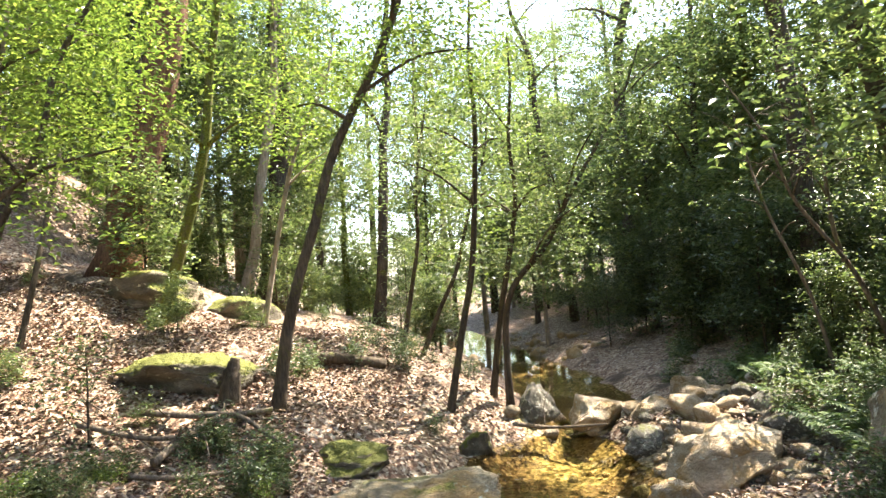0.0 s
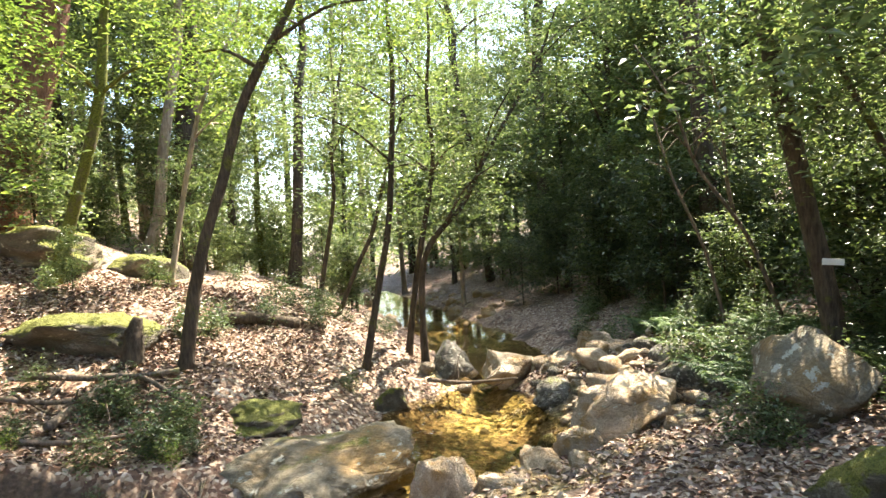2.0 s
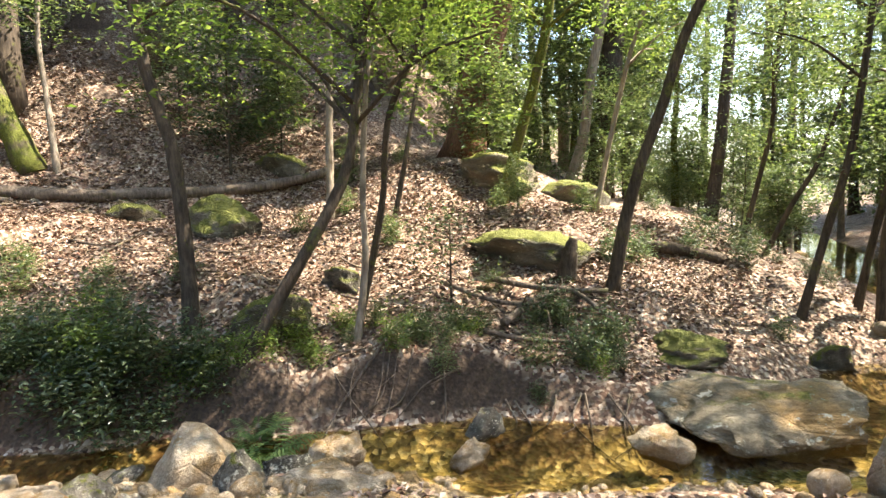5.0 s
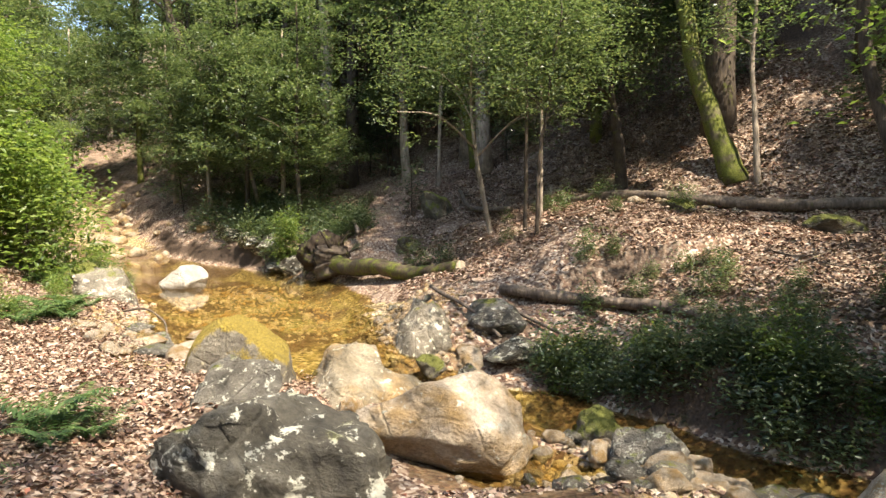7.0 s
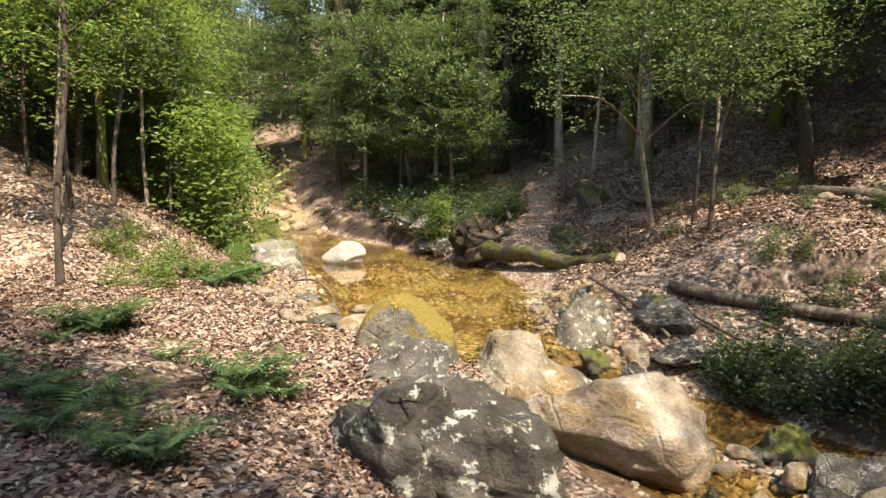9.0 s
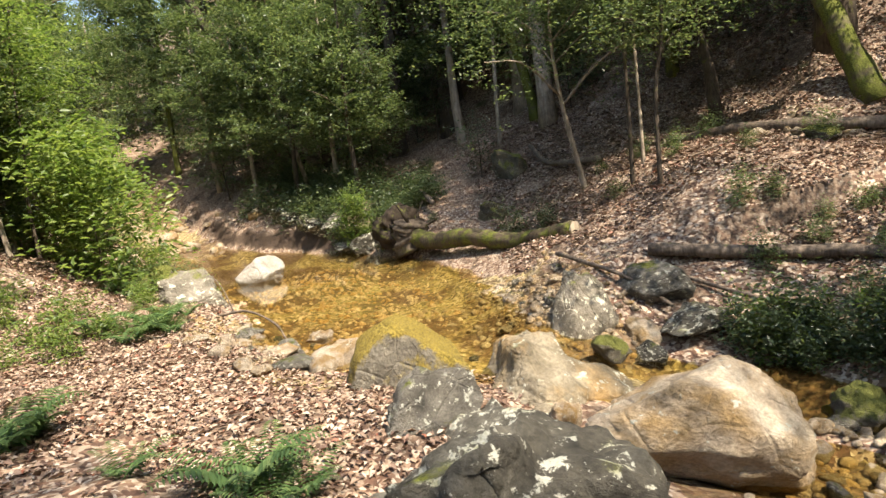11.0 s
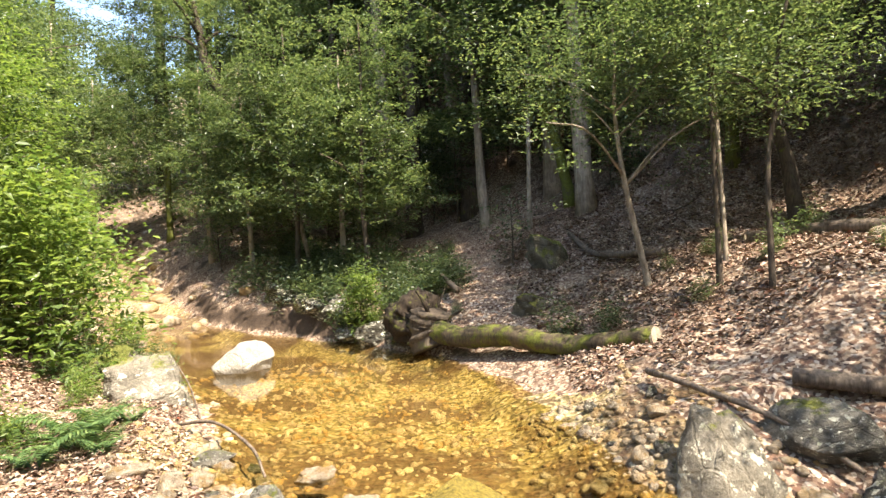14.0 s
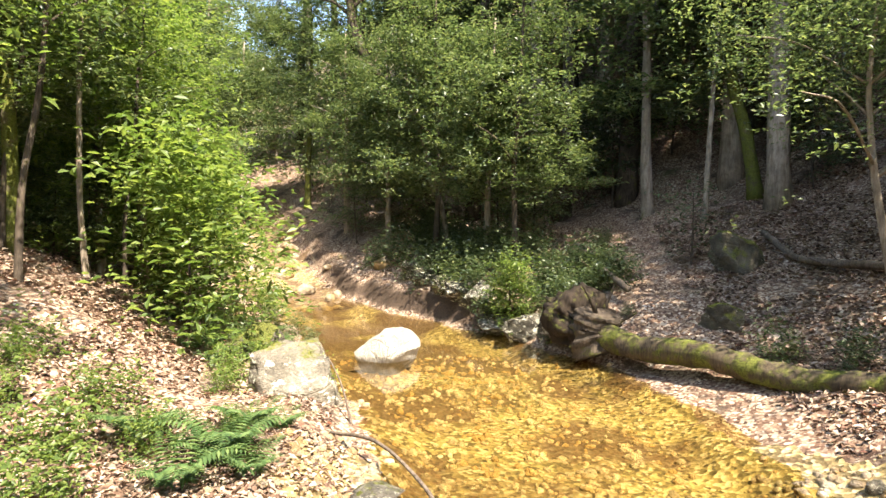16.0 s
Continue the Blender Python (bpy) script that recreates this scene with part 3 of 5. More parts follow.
# lower pool
rock("flat_boulder", rock_mesh("boulder", 91, ROCK_BEIGE, 5, 24, 0.17), -0.5, 5.65, (1.55, 1.3, 0.82), 15, "broad flat tan boulder at the edge of the lower pool", 0.5, z=-0.36)
rock("grey_boulder", rock_mesh("boulder", 35, ROCK_BEIGE, 4, 20, 0.15), 3.0, 4.4, (1.3, 0.95, 1.0), 30, "angular grey boulder among ferns", 0.25)
rock("mossy_rock", BOULDERS["moss"][0], 2.3, 2.9, (0.7, 0.6, 0.5), 10, "low rock covered in green moss", 0.3)
rock("tan_rock", BOULDERS["pale"][1], 0.22, 4.55, (0.55, 0.48, 0.62), 30, "tan pointed rock at the pool's lip", 0.35, z=-0.38)
rock("tan_rock", BOULDERS["pale"][0], 0.70, 4.45, (0.70, 0.48, 0.45), 120, "low tan rock at the pool's lip", 0.35, z=-0.38)
rock("yellow_rock", BOULDERS["pale"][2], 1.08, 4.85, (0.56, 0.42, 0.42), 70, "yellowish rock at the pool's lip", 0.3, z=-0.36)
rock("pale_rock", BOULDERS["pale"][1], 1.42, 4.95, (0.40, 0.34, 0.46), 150, "pale upright rock at the pool's lip", 0.25, z=-0.36)
rock("pale_rock", BOULDERS["pale"][0], 1.3, 4.5, (0.34, 0.26, 0.22), 50, "pale flat rock at the pool's lip", 0.3, z=-0.3)
rock("tan_rock", BOULDERS["pale"][2], 2.25, 5.7, (1.15, 0.8, 0.7), 20, "broad tan rock on the stone bar", 0.3)
rock("tan_rock", BOULDERS["pale"][1], 1.95, 6.1, (0.6, 0.55, 0.5), 100, "tan rock on the stone bar", 0.3)
rock("tan_rock", BOULDERS["grey"][1], 0.75, 8.75, (0.85, 0.6, 0.6), 40, "grey rock where the pool narrows", 0.3, z=-0.35)
rock("tan_rock", BOULDERS["pale"][0], 1.5, 8.35, (1.0, 0.7, 0.62), 75, "tan rock where the pool narrows", 0.3, z=-0.35)
rock("tan_rock", BOULDERS["pale"][2], 2.3, 8.2, (0.75, 0.6, 0.5), 15, "tan rock where the pool narrows", 0.3, z=-0.32)
rock("white_rock", BOULDERS["pale"][0], 2.75, 8.3, (0.62, 0.5, 0.5), 130, "pale rock on the stone bar", 0.25)
rock("tan_rock", BOULDERS["grey"][2], 1.85, 7.1, (0.55, 0.45, 0.34), 60, "grey rock at the pool's edge", 0.3, z=-0.36)
# stones of the riffle between the pools
rock("riffle_stone", rock_mesh("boulder", 64, ROCK_PALE, 4, 16, 0.08), -3.85, 2.52, (0.66, 0.62, 0.66), 30, "pale angular stone standing in the riffle", 0.28, z=-0.38)
rock("riffle_stone", BOULDERS["grey"][1], -3.35, 2.42, (0.48, 0.46, 0.44), 90, "grey-tan stone in the riffle", 0.3, z=-0.36)
rock("riffle_stone", BOULDERS["pale"][2], -3.2, 3.25, (0.46, 0.42, 0.36), 10, "rounded pale stone in the riffle", 0.3, z=-0.38)
rock("riffle_stone", BOULDERS["pale"][0], -2.95, 2.7, (0.75, 0.5, 0.42), 50, "broad pale stone near the shore", 0.3, z=-0.36)
rock("riffle_stone", BOULDERS["pale"][1], -2.75, 2.25, (0.75, 0.6, 0.42), 50, "broad pale stone near the shore", 0.3, z=-0.34)
rock("riffle_stone", BOULDERS["dark"][2], -3.4, 2.95, (0.34, 0.28, 0.26), 60, "dark grey stone in the riffle", 0.3, z=-0.36)
rock("riffle_stone", BOULDERS["grey"][0], -5.1, 1.5, (0.6, 0.55, 0.46), 60, "grey-tan stone at the edge of the stream", 0.3, z=-0.38)
rock("riffle_stone", BOULDERS["pale"][1], -4.45, 1.75, (0.42, 0.36, 0.28), 60, "rounded pale stone among leaves by the stream", 0.3, z=-0.34)
rock("riffle_stone", BOULDERS["pale"][2], -2.45, 3.85, (0.32, 0.26, 0.22), 50, "yellow stone in the water", 0.35, z=-0.40)
rock("riffle_stone", BOULDERS["grey"][1], -2.6, 4.3, (0.34, 0.28, 0.26), 50, "grey stone under the earth bank", 0.35, z=-0.40)
rock("riffle_stone", BOULDERS["pale"][0], -1.3, 4.6, (0.46, 0.36, 0.3), 20, "tan stone in the water", 0.35, z=-0.40)
# mossy rocks on the terrace
for x, y, s, h, t in ((-7.3, 5.75, 1.15, 0.75, 10), (-8.9, 5.6, 0.7, 0.5, 80), (-4.75, 4.15, 0.9, 0.5, 60), (-3.35, 7.1, 1.3, 0.6, 20), (-5.1, 9.9, 1.7, 0.75, 0),
                      (-3.9, 10.6, 1.1, 0.7, 50), (-5.0, 5.5, 0.55, 0.4, 15), (-8.6, 8.3, 0.8, 0.6, 35), (-7.9, 9.3, 0.7, 0.55, 75), (-9.6, 9.2, 0.9, 0.5, 12),
                      (-1.3, 6.4, 0.9, 0.3, 70), (-0.1, 7.6, 0.5, 0.4, 30), (-16.6, 0.3, 1.1, 0.95, 30), (-14.6, -0.4, 0.7, 0.5, 60), (-10.9, 4.3, 0.6, 0.4, 5)):
    rock("mossy_rock", BOULDERS["moss"][int(t) % 3], x, y, (s, s * 0.8, h), t, "moss-covered grey rock among fallen leaves", 0.35, "mossy rocks on the terrace")

rng = np.random.default_rng(5)
TAKEN = [(-6.6, -1.98, .55), (-5.05, -1.4, .75), (-5.75, -0.12, .65), (-6.55, -0.95, .55), (-0.6, 5.5, .8), (-3.85, 2.5, .3)]


def stones(n, spot, small, big, group, label):
    """n stones of sizes between small and big, at places that spot() draws; the small ones are most."""
    made = 0
    while made < n:
        x, y = spot()
        s = small + (big - small) * rng.random() ** 3
        if any(math.hypot(x - a, y - b) < r + 0.3 * s for a, b, r in TAKEN):
            continue
        me = STONES[rng.integers(len(STONES))] if s > 0.13 else PEBBLES[rng.integers(len(PEBBLES))]
        rock("stone", me, x, y, (s * rng.uniform(.8, 1.3), s * rng.uniform(.7, 1), s * rng.uniform(.45, .8)), rng.uniform(0, 360), label, 0.22, group,
             tilt=(rng.uniform(-15, 15), rng.uniform(-15, 15)), category="stone")
        if s > 0.2:
            TAKEN.append((x, y, s * 0.45))
        made += 1


def box_spot(x0, x1, y0, y1):
    return lambda: (rng.uniform(x0, x1), rng.uniform(y0, y1))


def band_spot(x0, y0, x1, y1, half):
    """A place near the line between two points, thicker at its middle."""
    def draw():
        u, v = rng.random(), rng.normal(0, half)
        dx, dy = x1 - x0, y1 - y0
        k = math.hypot(dx, dy)
        return x0 + dx * u - dy / k * v, y0 + dy * u + dx / k * v
    return draw


def gravel(name, n, spot, small, big, label):
    """Small loose stones, too many to count, as one mesh."""
    forms = []
    for me in PEBBLES:
        v = np.zeros(len(me.vertices) * 3)
        me.vertices.foreach_get("co", v)
        forms.append((v.reshape(-1, 3), np.array([tuple(p.vertices) for p in me.polygons])))
    vs, fs, at, count = [], [], [], 0
    for _ in range(n):
        x, y = spot()
        s = small + (big - small) * rng.random() ** 2.5
        v, f = forms[rng.integers(len(forms))]
        a = rng.uniform(0, 6.3)
        w = v * [s * rng.uniform(.8, 1.4), s * rng.uniform(.7, 1), s * rng.uniform(.45, .8)]
        w = np.column_stack([w[:, 0] * math.cos(a) - w[:, 1] * math.sin(a), w[:, 0] * math.sin(a) + w[:, 1] * math.cos(a), w[:, 2]])
        vs.append(w + [x, y, 0.03 * s])
        at.append((x, y, len(v)))
        fs.append(f + count)
        count += len(v)
    at = np.array(at)
    lift = np.repeat(ground(at[:, 0], at[:, 1]), at[:, 2].astype(int))
    vs = [np.concatenate(vs) + np.stack([0 * lift, 0 * lift, lift], 1)]
    tagged(new(name, mesh_of(name, np.concatenate(vs), np.concatenate(fs), GRAVEL)), label, "gravel", kind="stuff")


stones(92, band_spot(2.2, 5.1, 3.2, 8.6, 0.42), 0.15, 0.52, "stones of the bar", "pale tan stone on the dry stone bar")
stones(40, band_spot(-10.0, -0.8, -7.6, -0.1, 0.4), 0.10, 0.26, "stones of the gravel beach", "pale rounded stone on the gravel beach")
stones(35, band_spot(-7.0, -2.8, -9.3, -4.2, 0.3), 0.10, 0.36, "stones along the pool", "pale stone at the shallow edge of the pool")
stones(58, band_spot(-5.2, 0.8, -2.4, 3.0, 0.36), 0.11, 0.36, "stones of the riffle", "wet tan stone in the shallow riffle")
stones(20, band_spot(-1.9, 4.1, 1.6, 4.5, 0.2), 0.12, 0.30, "stones at the lower pool", "tan stone at the lower pool")
stones(18, band_spot(0.4, 8.8, 2.8, 8.5, 0.3), 0.15, 0.45, "stones of the bar", "pale tan stone on the dry stone bar")
stones(16, band_spot(-5.9, 0.7, -5.0, 1.3, 0.25), 0.10, 0.26, "stones of the riffle", "wet tan stone in the shallow riffle")
stones(14, band_spot(-12.0, 3.6, -9.6, 5.5, 0.1), 0.15, 0.3, "stones under the long log", "yellowish stone lying below a fallen log")
gravel("gravel", 60, band_spot(-20.2, -9.0, -26, -13.3, 0.9), 0.3, 1.1, "tan stones of the upstream cascade")
gravel("gravel", 900, band_spot(-10.4, -0.9, -7.4, -0.1, 0.45), 0.03, 0.12, "pale pebbles of the gravel beach")
gravel("gravel", 700, band_spot(-6.9, -2.6, -10.3, -4.9, 0.3), 0.03, 0.11, "pale pebbles along the pool")
gravel("gravel", 700, band_spot(1.6, 4.4, 3.1, 8.8, 0.7), 0.03, 0.14, "pale pebbles between the stones of the bar")
gravel("gravel", 1100, band_spot(-5.6, 0.6, -2.2, 3.2, 0.45), 0.03, 0.13, "wet pebbles of the riffle")
gravel("gravel", 250, band_spot(-2.0, 4.0, 1.5, 4.4, 0.35), 0.03, 0.12, "pebbles along the lower pool")
gravel("gravel", 1500, band_spot(-9.0, -2.4, -15.5, -4.8, 1.0), 0.04, 0.13, "golden pebbles under the pool's water")
gravel("gravel", 150, band_spot(1.6, 14.5, 0.5, 22, 0.9), 0.12, 0.5, "sunlit stones downstream")


# ---- trees ----
def hero_tree(name, x, y, radius, way, height, bark, label, crown=None, category="tree", limbs=5, seed=0):
    """A tree whose trunk follows offsets from its foot, then grows on to its height; crown: (leaf material, start, spread, tips, leaf length)."""
    r = np.random.default_rng(seed)
    z = float(ground(x, y)) - 0.05
    tree = new(name)
    tree.matrix_world = pose(x, y, z)
    tagged(tree, label, category)
    pts = [(0, 0, -0.15)] + list(way)
    last, prev = np.array(pts[-1], float), np.array(pts[-2], float)
    grow = unit(last - prev) * [0.8, 0.8, 1] + [0, 0, 0.25]
    while last[2] < height:
        last = last + unit(grow + r.normal(0, 0.12, 3)) * max(0.8, height * 0.14)
        pts.append(tuple(last))
    line = curve_points(pts, 14 + 2 * len(pts))
    u = np.linspace(0, 1, len(line))
    rad = radius * (1 - 0.75 * u ** 1.2) * (1 + 0.5 * np.exp(-u * 28))
    part("trunk", mesh_of("trunk", *tube(line, rad, 10, 0.05, seed), bark), tree)
    tips = []
    for k in range(limbs):
        a = int(len(line) * r.uniform(0.35, 0.92))
        start = line[a]
        if start[2] < height * 0.25:
            continue
        ang = r.uniform(0, 2 * np.pi)
        reach = (crown[2] if crown else 0.7) * r.uniform(0.5, 1.0)
        end = start + np.array([math.cos(ang) * reach, math.sin(ang) * reach, reach * r.uniform(0.2, 0.7)])
        mid = (start + end) / 2 + [0, 0, 0.12 * reach]
        lp = curve_points([start, mid, end], 8)
        part("branch", mesh_of("branch", *tube(lp, np.linspace(rad[a] * 0.55, rad[a] * 0.12 + 0.003, 8), 6, 0.05, seed + k), bark), tree)
        tips += [lp[j] for j in (4, 5, 6, 7, 7)]
    if crown:
        mat, low, wide, n, size = crown
        n, size = int(n * 1.9), size * 0.74
        top = line[line[:, 2] > low]
        if len(top):
            core = top[r.integers(0, len(top), n)]
            clouds = core + unit(r.normal(0, 1, (n, 3))) * [wide, wide, wide * 0.3] * r.random((n, 1)) ** 0.5
            if tips:
                extra = np.array(tips)[r.integers(0, len(tips), n // 2)] + r.normal(0, wide * 0.18, (n // 2, 3))
                clouds = np.concatenate([clouds, extra])
            part("crown", leaves("crown", *sprays(r, clouds, 9, size * 1.3, size), mat), tree)
    return tree


def crown_mesh(name, seed, mat, height, wide, low, n, per, size, layers=9):
    """A forest crown: leafy tiers of uneven reach round the stem, with gaps."""
    r = np.random.default_rng(seed)
    tips = []
    for k in range(layers):
        zc = low + (height - low) * (k + r.random()) / layers
        for _ in range(4):
            ang, reach = r.uniform(0, 2 * np.pi), wide * r.uniform(0.3, 1.0) * (1 - 0.45 * (zc - low) / (height - low))
            c = np.array([math.cos(ang) * reach * 0.75, math.sin(ang) * reach * 0.75, zc])
            m = n // (layers * 4)
            tips.append(c + r.normal(0, 1, (m, 3)) * [wide * 0.22, wide * 0.22, 0.16 + 0.03 * height * 0.3])
    return leaves(name, *sprays(r, np.concatenate(tips), per, size * 1.1, size), mat)


def stem_mesh(name, seed, bark, height, radius, low):
    r = np.random.default_rng(seed)
    pts = [np.array([0, 0, -0.3])]
    while pts[-1][2] < height * 0.92:
        pts.append(pts[-1] + np.array([*r.normal(0, 0.035 * height / 6, 2), height * 0.18]))
    line = curve_points(pts, 14)
    u = np.linspace(0, 1, 14)
    rad = radius * (1 - 0.8 * u) * (1 + 0.4 * np.exp(-u * 20))
    pieces = [tube(line, rad, 8, 0.06, seed)]
    for _ in range(7):
        a = r.integers(5, 13)
        ang, reach = r.uniform(0, 2 * np.pi), height * r.uniform(0.1, 0.22)
        end = line[a] + np.array([math.cos(ang) * reach, math.sin(ang) * reach, reach * 0.5])
        pieces.append(tube(curve_points([line[a], (line[a] + end) / 2 + [0, 0, reach * 0.12], end], 5), np.linspace(rad[a] * 0.5, 0.008, 5), 5, 0.05, seed))
    return mesh_of(name, *joined(pieces), bark)


FOREST = []
for k in range(8):
    h = (7.5, 9.0, 6.5, 10.5, 8.0, 6.0, 12.0, 14.0)[k]
    low = (2.0, 2.8, 1.5, 3.6, 2.2, 1.0, 6.0, 7.5)[k]
    FOREST.append((stem_mesh("trunk", 60 + k, (BARK_DARK, BARK_DARK, BARK_PALE, BARK_DARK, BARK_MOSS, BARK_PALE, BARK_DARK, BARK_PALE)[k], h, 0.05 + 0.011 * h * (0.6 + 0.08 * k), low),
                   crown_mesh("crown", 80 + k, (LEAF_MID, LEAF_DARK, LEAF_MID, LEAF_DARK, LEAF_MID, LEAF_FRESH, LEAF_MID, LEAF_DARK)[k], h, 1.5 + 0.12 * h, low, 760, 18, 0.115)))
SHRUBS = [(stem_mesh("stem", 160 + k, BARK_DARK, (1.6, 2.2, 1.2, 2.6)[k], 0.025, 0.4),
           crown_mesh("foliage", 180 + k, (LEAF_MID, LEAF_DARK, LEAF_FRESH, LEAF_MID)[k], (1.7, 2.3, 1.3, 2.7)[k], (0.7, 0.85, 0.6, 0.95)[k], 0.3, 260, 13, 0.075, 6)) for k in range(4)]


def forest_tree(k, x, y, turn, grow, label, name="forest_tree", group="forest trees", kit=None, category="tree"):
    stem, leafage = (kit or FOREST)[k]
    tree = new(name)
    tree.matrix_world = pose(x, y, float(ground(x, y)) - 0.05, 0, 0, turn) @ Matrix.Diagonal((grow, grow, grow, 1))
    tagged(tree, label, category, group)
    part(stem.name.split(".")[0], stem, tree)
    part(leafage.name.split(".")[0], leafage, tree)
    return tree


TONES = ("slender evergreen tree in the forest", "dark glossy-leaved tree in the forest", "pale-stemmed evergreen tree in the forest",
         "tall dark-crowned tree in the forest", "mossy-stemmed evergreen tree in the forest", "young tree with fresh yellow-green leaves",
         "tall dark-stemmed tree with a high crown", "tall pale-stemmed tree with a high crown")

hero_tree("slender_tree", -2.25, 6.8, 0.066, [(0.23, 0.00, 1.09), (0.54, 0.00, 2.02), (0.80, 0.00, 2.82), (1.37, -0.06, 3.84)], 7.5, BARK_DARK, "slender dark leaning tree on the leafy bank", (LEAF_FRESH, 3.2, 1.7, 420, .10), seed=1)
hero_tree("cedar_tree", -6.3, 11.0, 0.37, [(.42, -.07, 1.5), (.98, -.15, 3.4)], 13, BARK_CEDAR, "massive red-brown cedar trunk on the slope", (LEAF_DARK, 7, 2.2, 300, .14), seed=2)
hero_tree("mossy_tree", -4.75, 9.3, 0.09, [(.34, 0, .95), (.7, -.1, 1.95), (.9, -.1, 2.8), (1.05, -.2, 3.8)], 8, BARK_MOSS, "curved tree with moss up its stem", (LEAF_FRESH, 4, 1.6, 150, .10), seed=3)
hero_tree("bent_pale_tree", -5.2, 14.0, 0.13, [(.4, 0, 1.1), (.65, -.1, 2.6), (1.1, -.2, 4.8)], 9, BARK_PALE, "pale pinkish bent trunk", (LEAF_MID, 4.5, 1.6, 280, .11), seed=4)
hero_tree("dark_tree", -4.9, 15.2, 0.28, [(.35, 0, 2.4), (.6, 0, 5.5)], 11, BARK_DARK, "straight dark forest trunk", (LEAF_DARK, 5, 2.0, 300, .13), seed=5)
hero_tree("pale_sapling", -3.2, 9.4, 0.042, [(.28, 0, 1.25), (.57, -.1, 2.35), (.86, -.15, 3.1)], 4.5, BARK_PALE, "thin pale sapling beside mossy rocks", (LEAF_FRESH, 2.6, 1.0, 70, .09), seed=6)
hero_tree("sapling", -.42, 8.3, 0.05, [(.26, 0, 1.07), (.45, -.1, 1.94), (.56, -.15, 3.1)], 5.5, BARK_DARK, "thin dark sapling at the stream's edge", (LEAF_MID, 2.0, 1.3, 170, .09), seed=7)
hero_tree("sapling", .2, 9.3, 0.05, [(.2, 0, 1.14), (.41, -.1, 2.14), (.55, -.15, 2.97)], 4.8, BARK_DARK, "thin dark sapling at the stream's edge", (LEAF_MID, 1.9, 1.3, 170, .09), seed=8)
hero_tree("sapling", .45, 8.9, 0.05, [(0, 0, 1.1), (.15, -.1, 1.75), (.65, -.1, 2.3)], 4.5, BARK_DARK, "forked dark sapling at the stream's edge", (LEAF_MID, 1.9, 1.3, 160, .09), seed=9)
hero_tree("sapling", -1.3, 11.2, 0.045, [(.24, 0, .97), (.44, -.1, 1.98)], 5, BARK_DARK, "thin dark sapling behind the bank", (LEAF_MID, 1.6, 1.3, 80, .10), seed=10)
hero_tree("sapling", -1.0, 11.5, 0.045, [(.43, 0, .83), (.78, 0, 1.51)], 5, BARK_DARK, "thin leaning sapling behind the bank", (LEAF_FRESH, 1.8, 1.2, 90, .10), seed=11)
hero_tree("forest_tree", -2.4, 16.5, 0.16, [(.2, 0, 1.6), (.35, 0, 3.6)], 10, BARK_DARK, "dark trunk behind the saplings", (LEAF_MID, 3.0, 2.0, 170, .13), seed=12)
hero_tree("tall_tree", 5.3, 20, 0.2, [(0, -.2, 4.1), (.04, -.4, 8.1)], 15, BARK_DARK, "tall bare-stemmed tree against the sky", (LEAF_MID, 10, 2.0, 140, .14), seed=13)
hero_tree("tall_tree", 3.6, 21, 0.12, [(-.3, 0, 3.5), (-.8, 0, 7)], 13, BARK_DARK, "tall thin tree against the sky", (LEAF_MID, 8, 1.8, 110, .14), seed=14)
signed = hero_tree("sign_tree", 4.05, 5.3, 0.10, [(-.13, 0, .8), (-.26, .05, 1.66)], 15, BARK_DARK, "dark tall trunk with a small white sign", (LEAF_DARK, 8.5, 2.2, 160, .16), seed=15)
hero_tree("sapling", -4.37, 4.94, 0.036, [(0.37, 0.00, 1.18), (0.56, -0.10, 2.06), (0.92, -0.12, 2.72)], 5, BARK_DARK, "thin leaning sapling on the terrace", (LEAF_FRESH, 2.2, 1.3, 260, .09), seed=16)
hero_tree("dead_sapling", 5.0, 8.0, 0.035, [(-.2, 0, .9), (-.44, -.1, 1.74)], 3.6, WOOD_DEAD, "pale dead leaning stem on the dark slope", None, limbs=7, seed=17)
hero_tree("dead_sapling", 4.7, 6.9, 0.03, [(-.5, 0, 1.2), (-1.1, 0, 2.1)], 3.2, WOOD_DEAD, "pale dead leaning stem on the dark slope", None, limbs=7, seed=18)
hero_tree("bent_tree", -5.39, 3.77, 0.072, [(-0.12, 0.06, 0.95), (-0.25, 0.08, 1.78), (-0.49, 0.01, 2.64)], 7, BARK_DARK, "bent grey-brown trunk with a mossy foot", (LEAF_MID, 3.6, 2.3, 420, .10), seed=19)
hero_tree("leaning_tree", -4.67, 3.52, 0.062, [(0.26, 0.37, 0.60), (0.51, 0.75, 1.32), (0.64, 0.97, 1.83), (0.66, 1.12, 2.50)], 7.5, BARK_DARK, "dark tree leaning out from the stream bank", (LEAF_FRESH, 3.6, 2.3, 420, .10), limbs=9, seed=20)
hero_tree("pale_sapling", -4.05, 4.5, 0.037, [(.03, .18, .79), (-.03, .26, 1.53), (-.06, .43, 2.58)], 5, BARK_PALE, "pale thin sapling in sun", (LEAF_FRESH, 3, 1.2, 200, .09), seed=21)
hero_tree("pale_sapling", -6.9, 7.6, 0.065, [(-.1, .17, 1.4), (-.2, .38, 3.1)], 6, BARK_PALE, "pale sapling on the terrace", (LEAF_MID, 3.4, 1.4, 220, .10), seed=22)
hero_tree("mossy_leaning_tree", -11.4, 5.5, 0.19, [(-.39, -.2, .99), (-.84, -.4, 2.23)], 8, BARK_MOSS, "leaning trunk thick with yellow moss", (LEAF_DARK, 4, 2.0, 320, .12), seed=23)
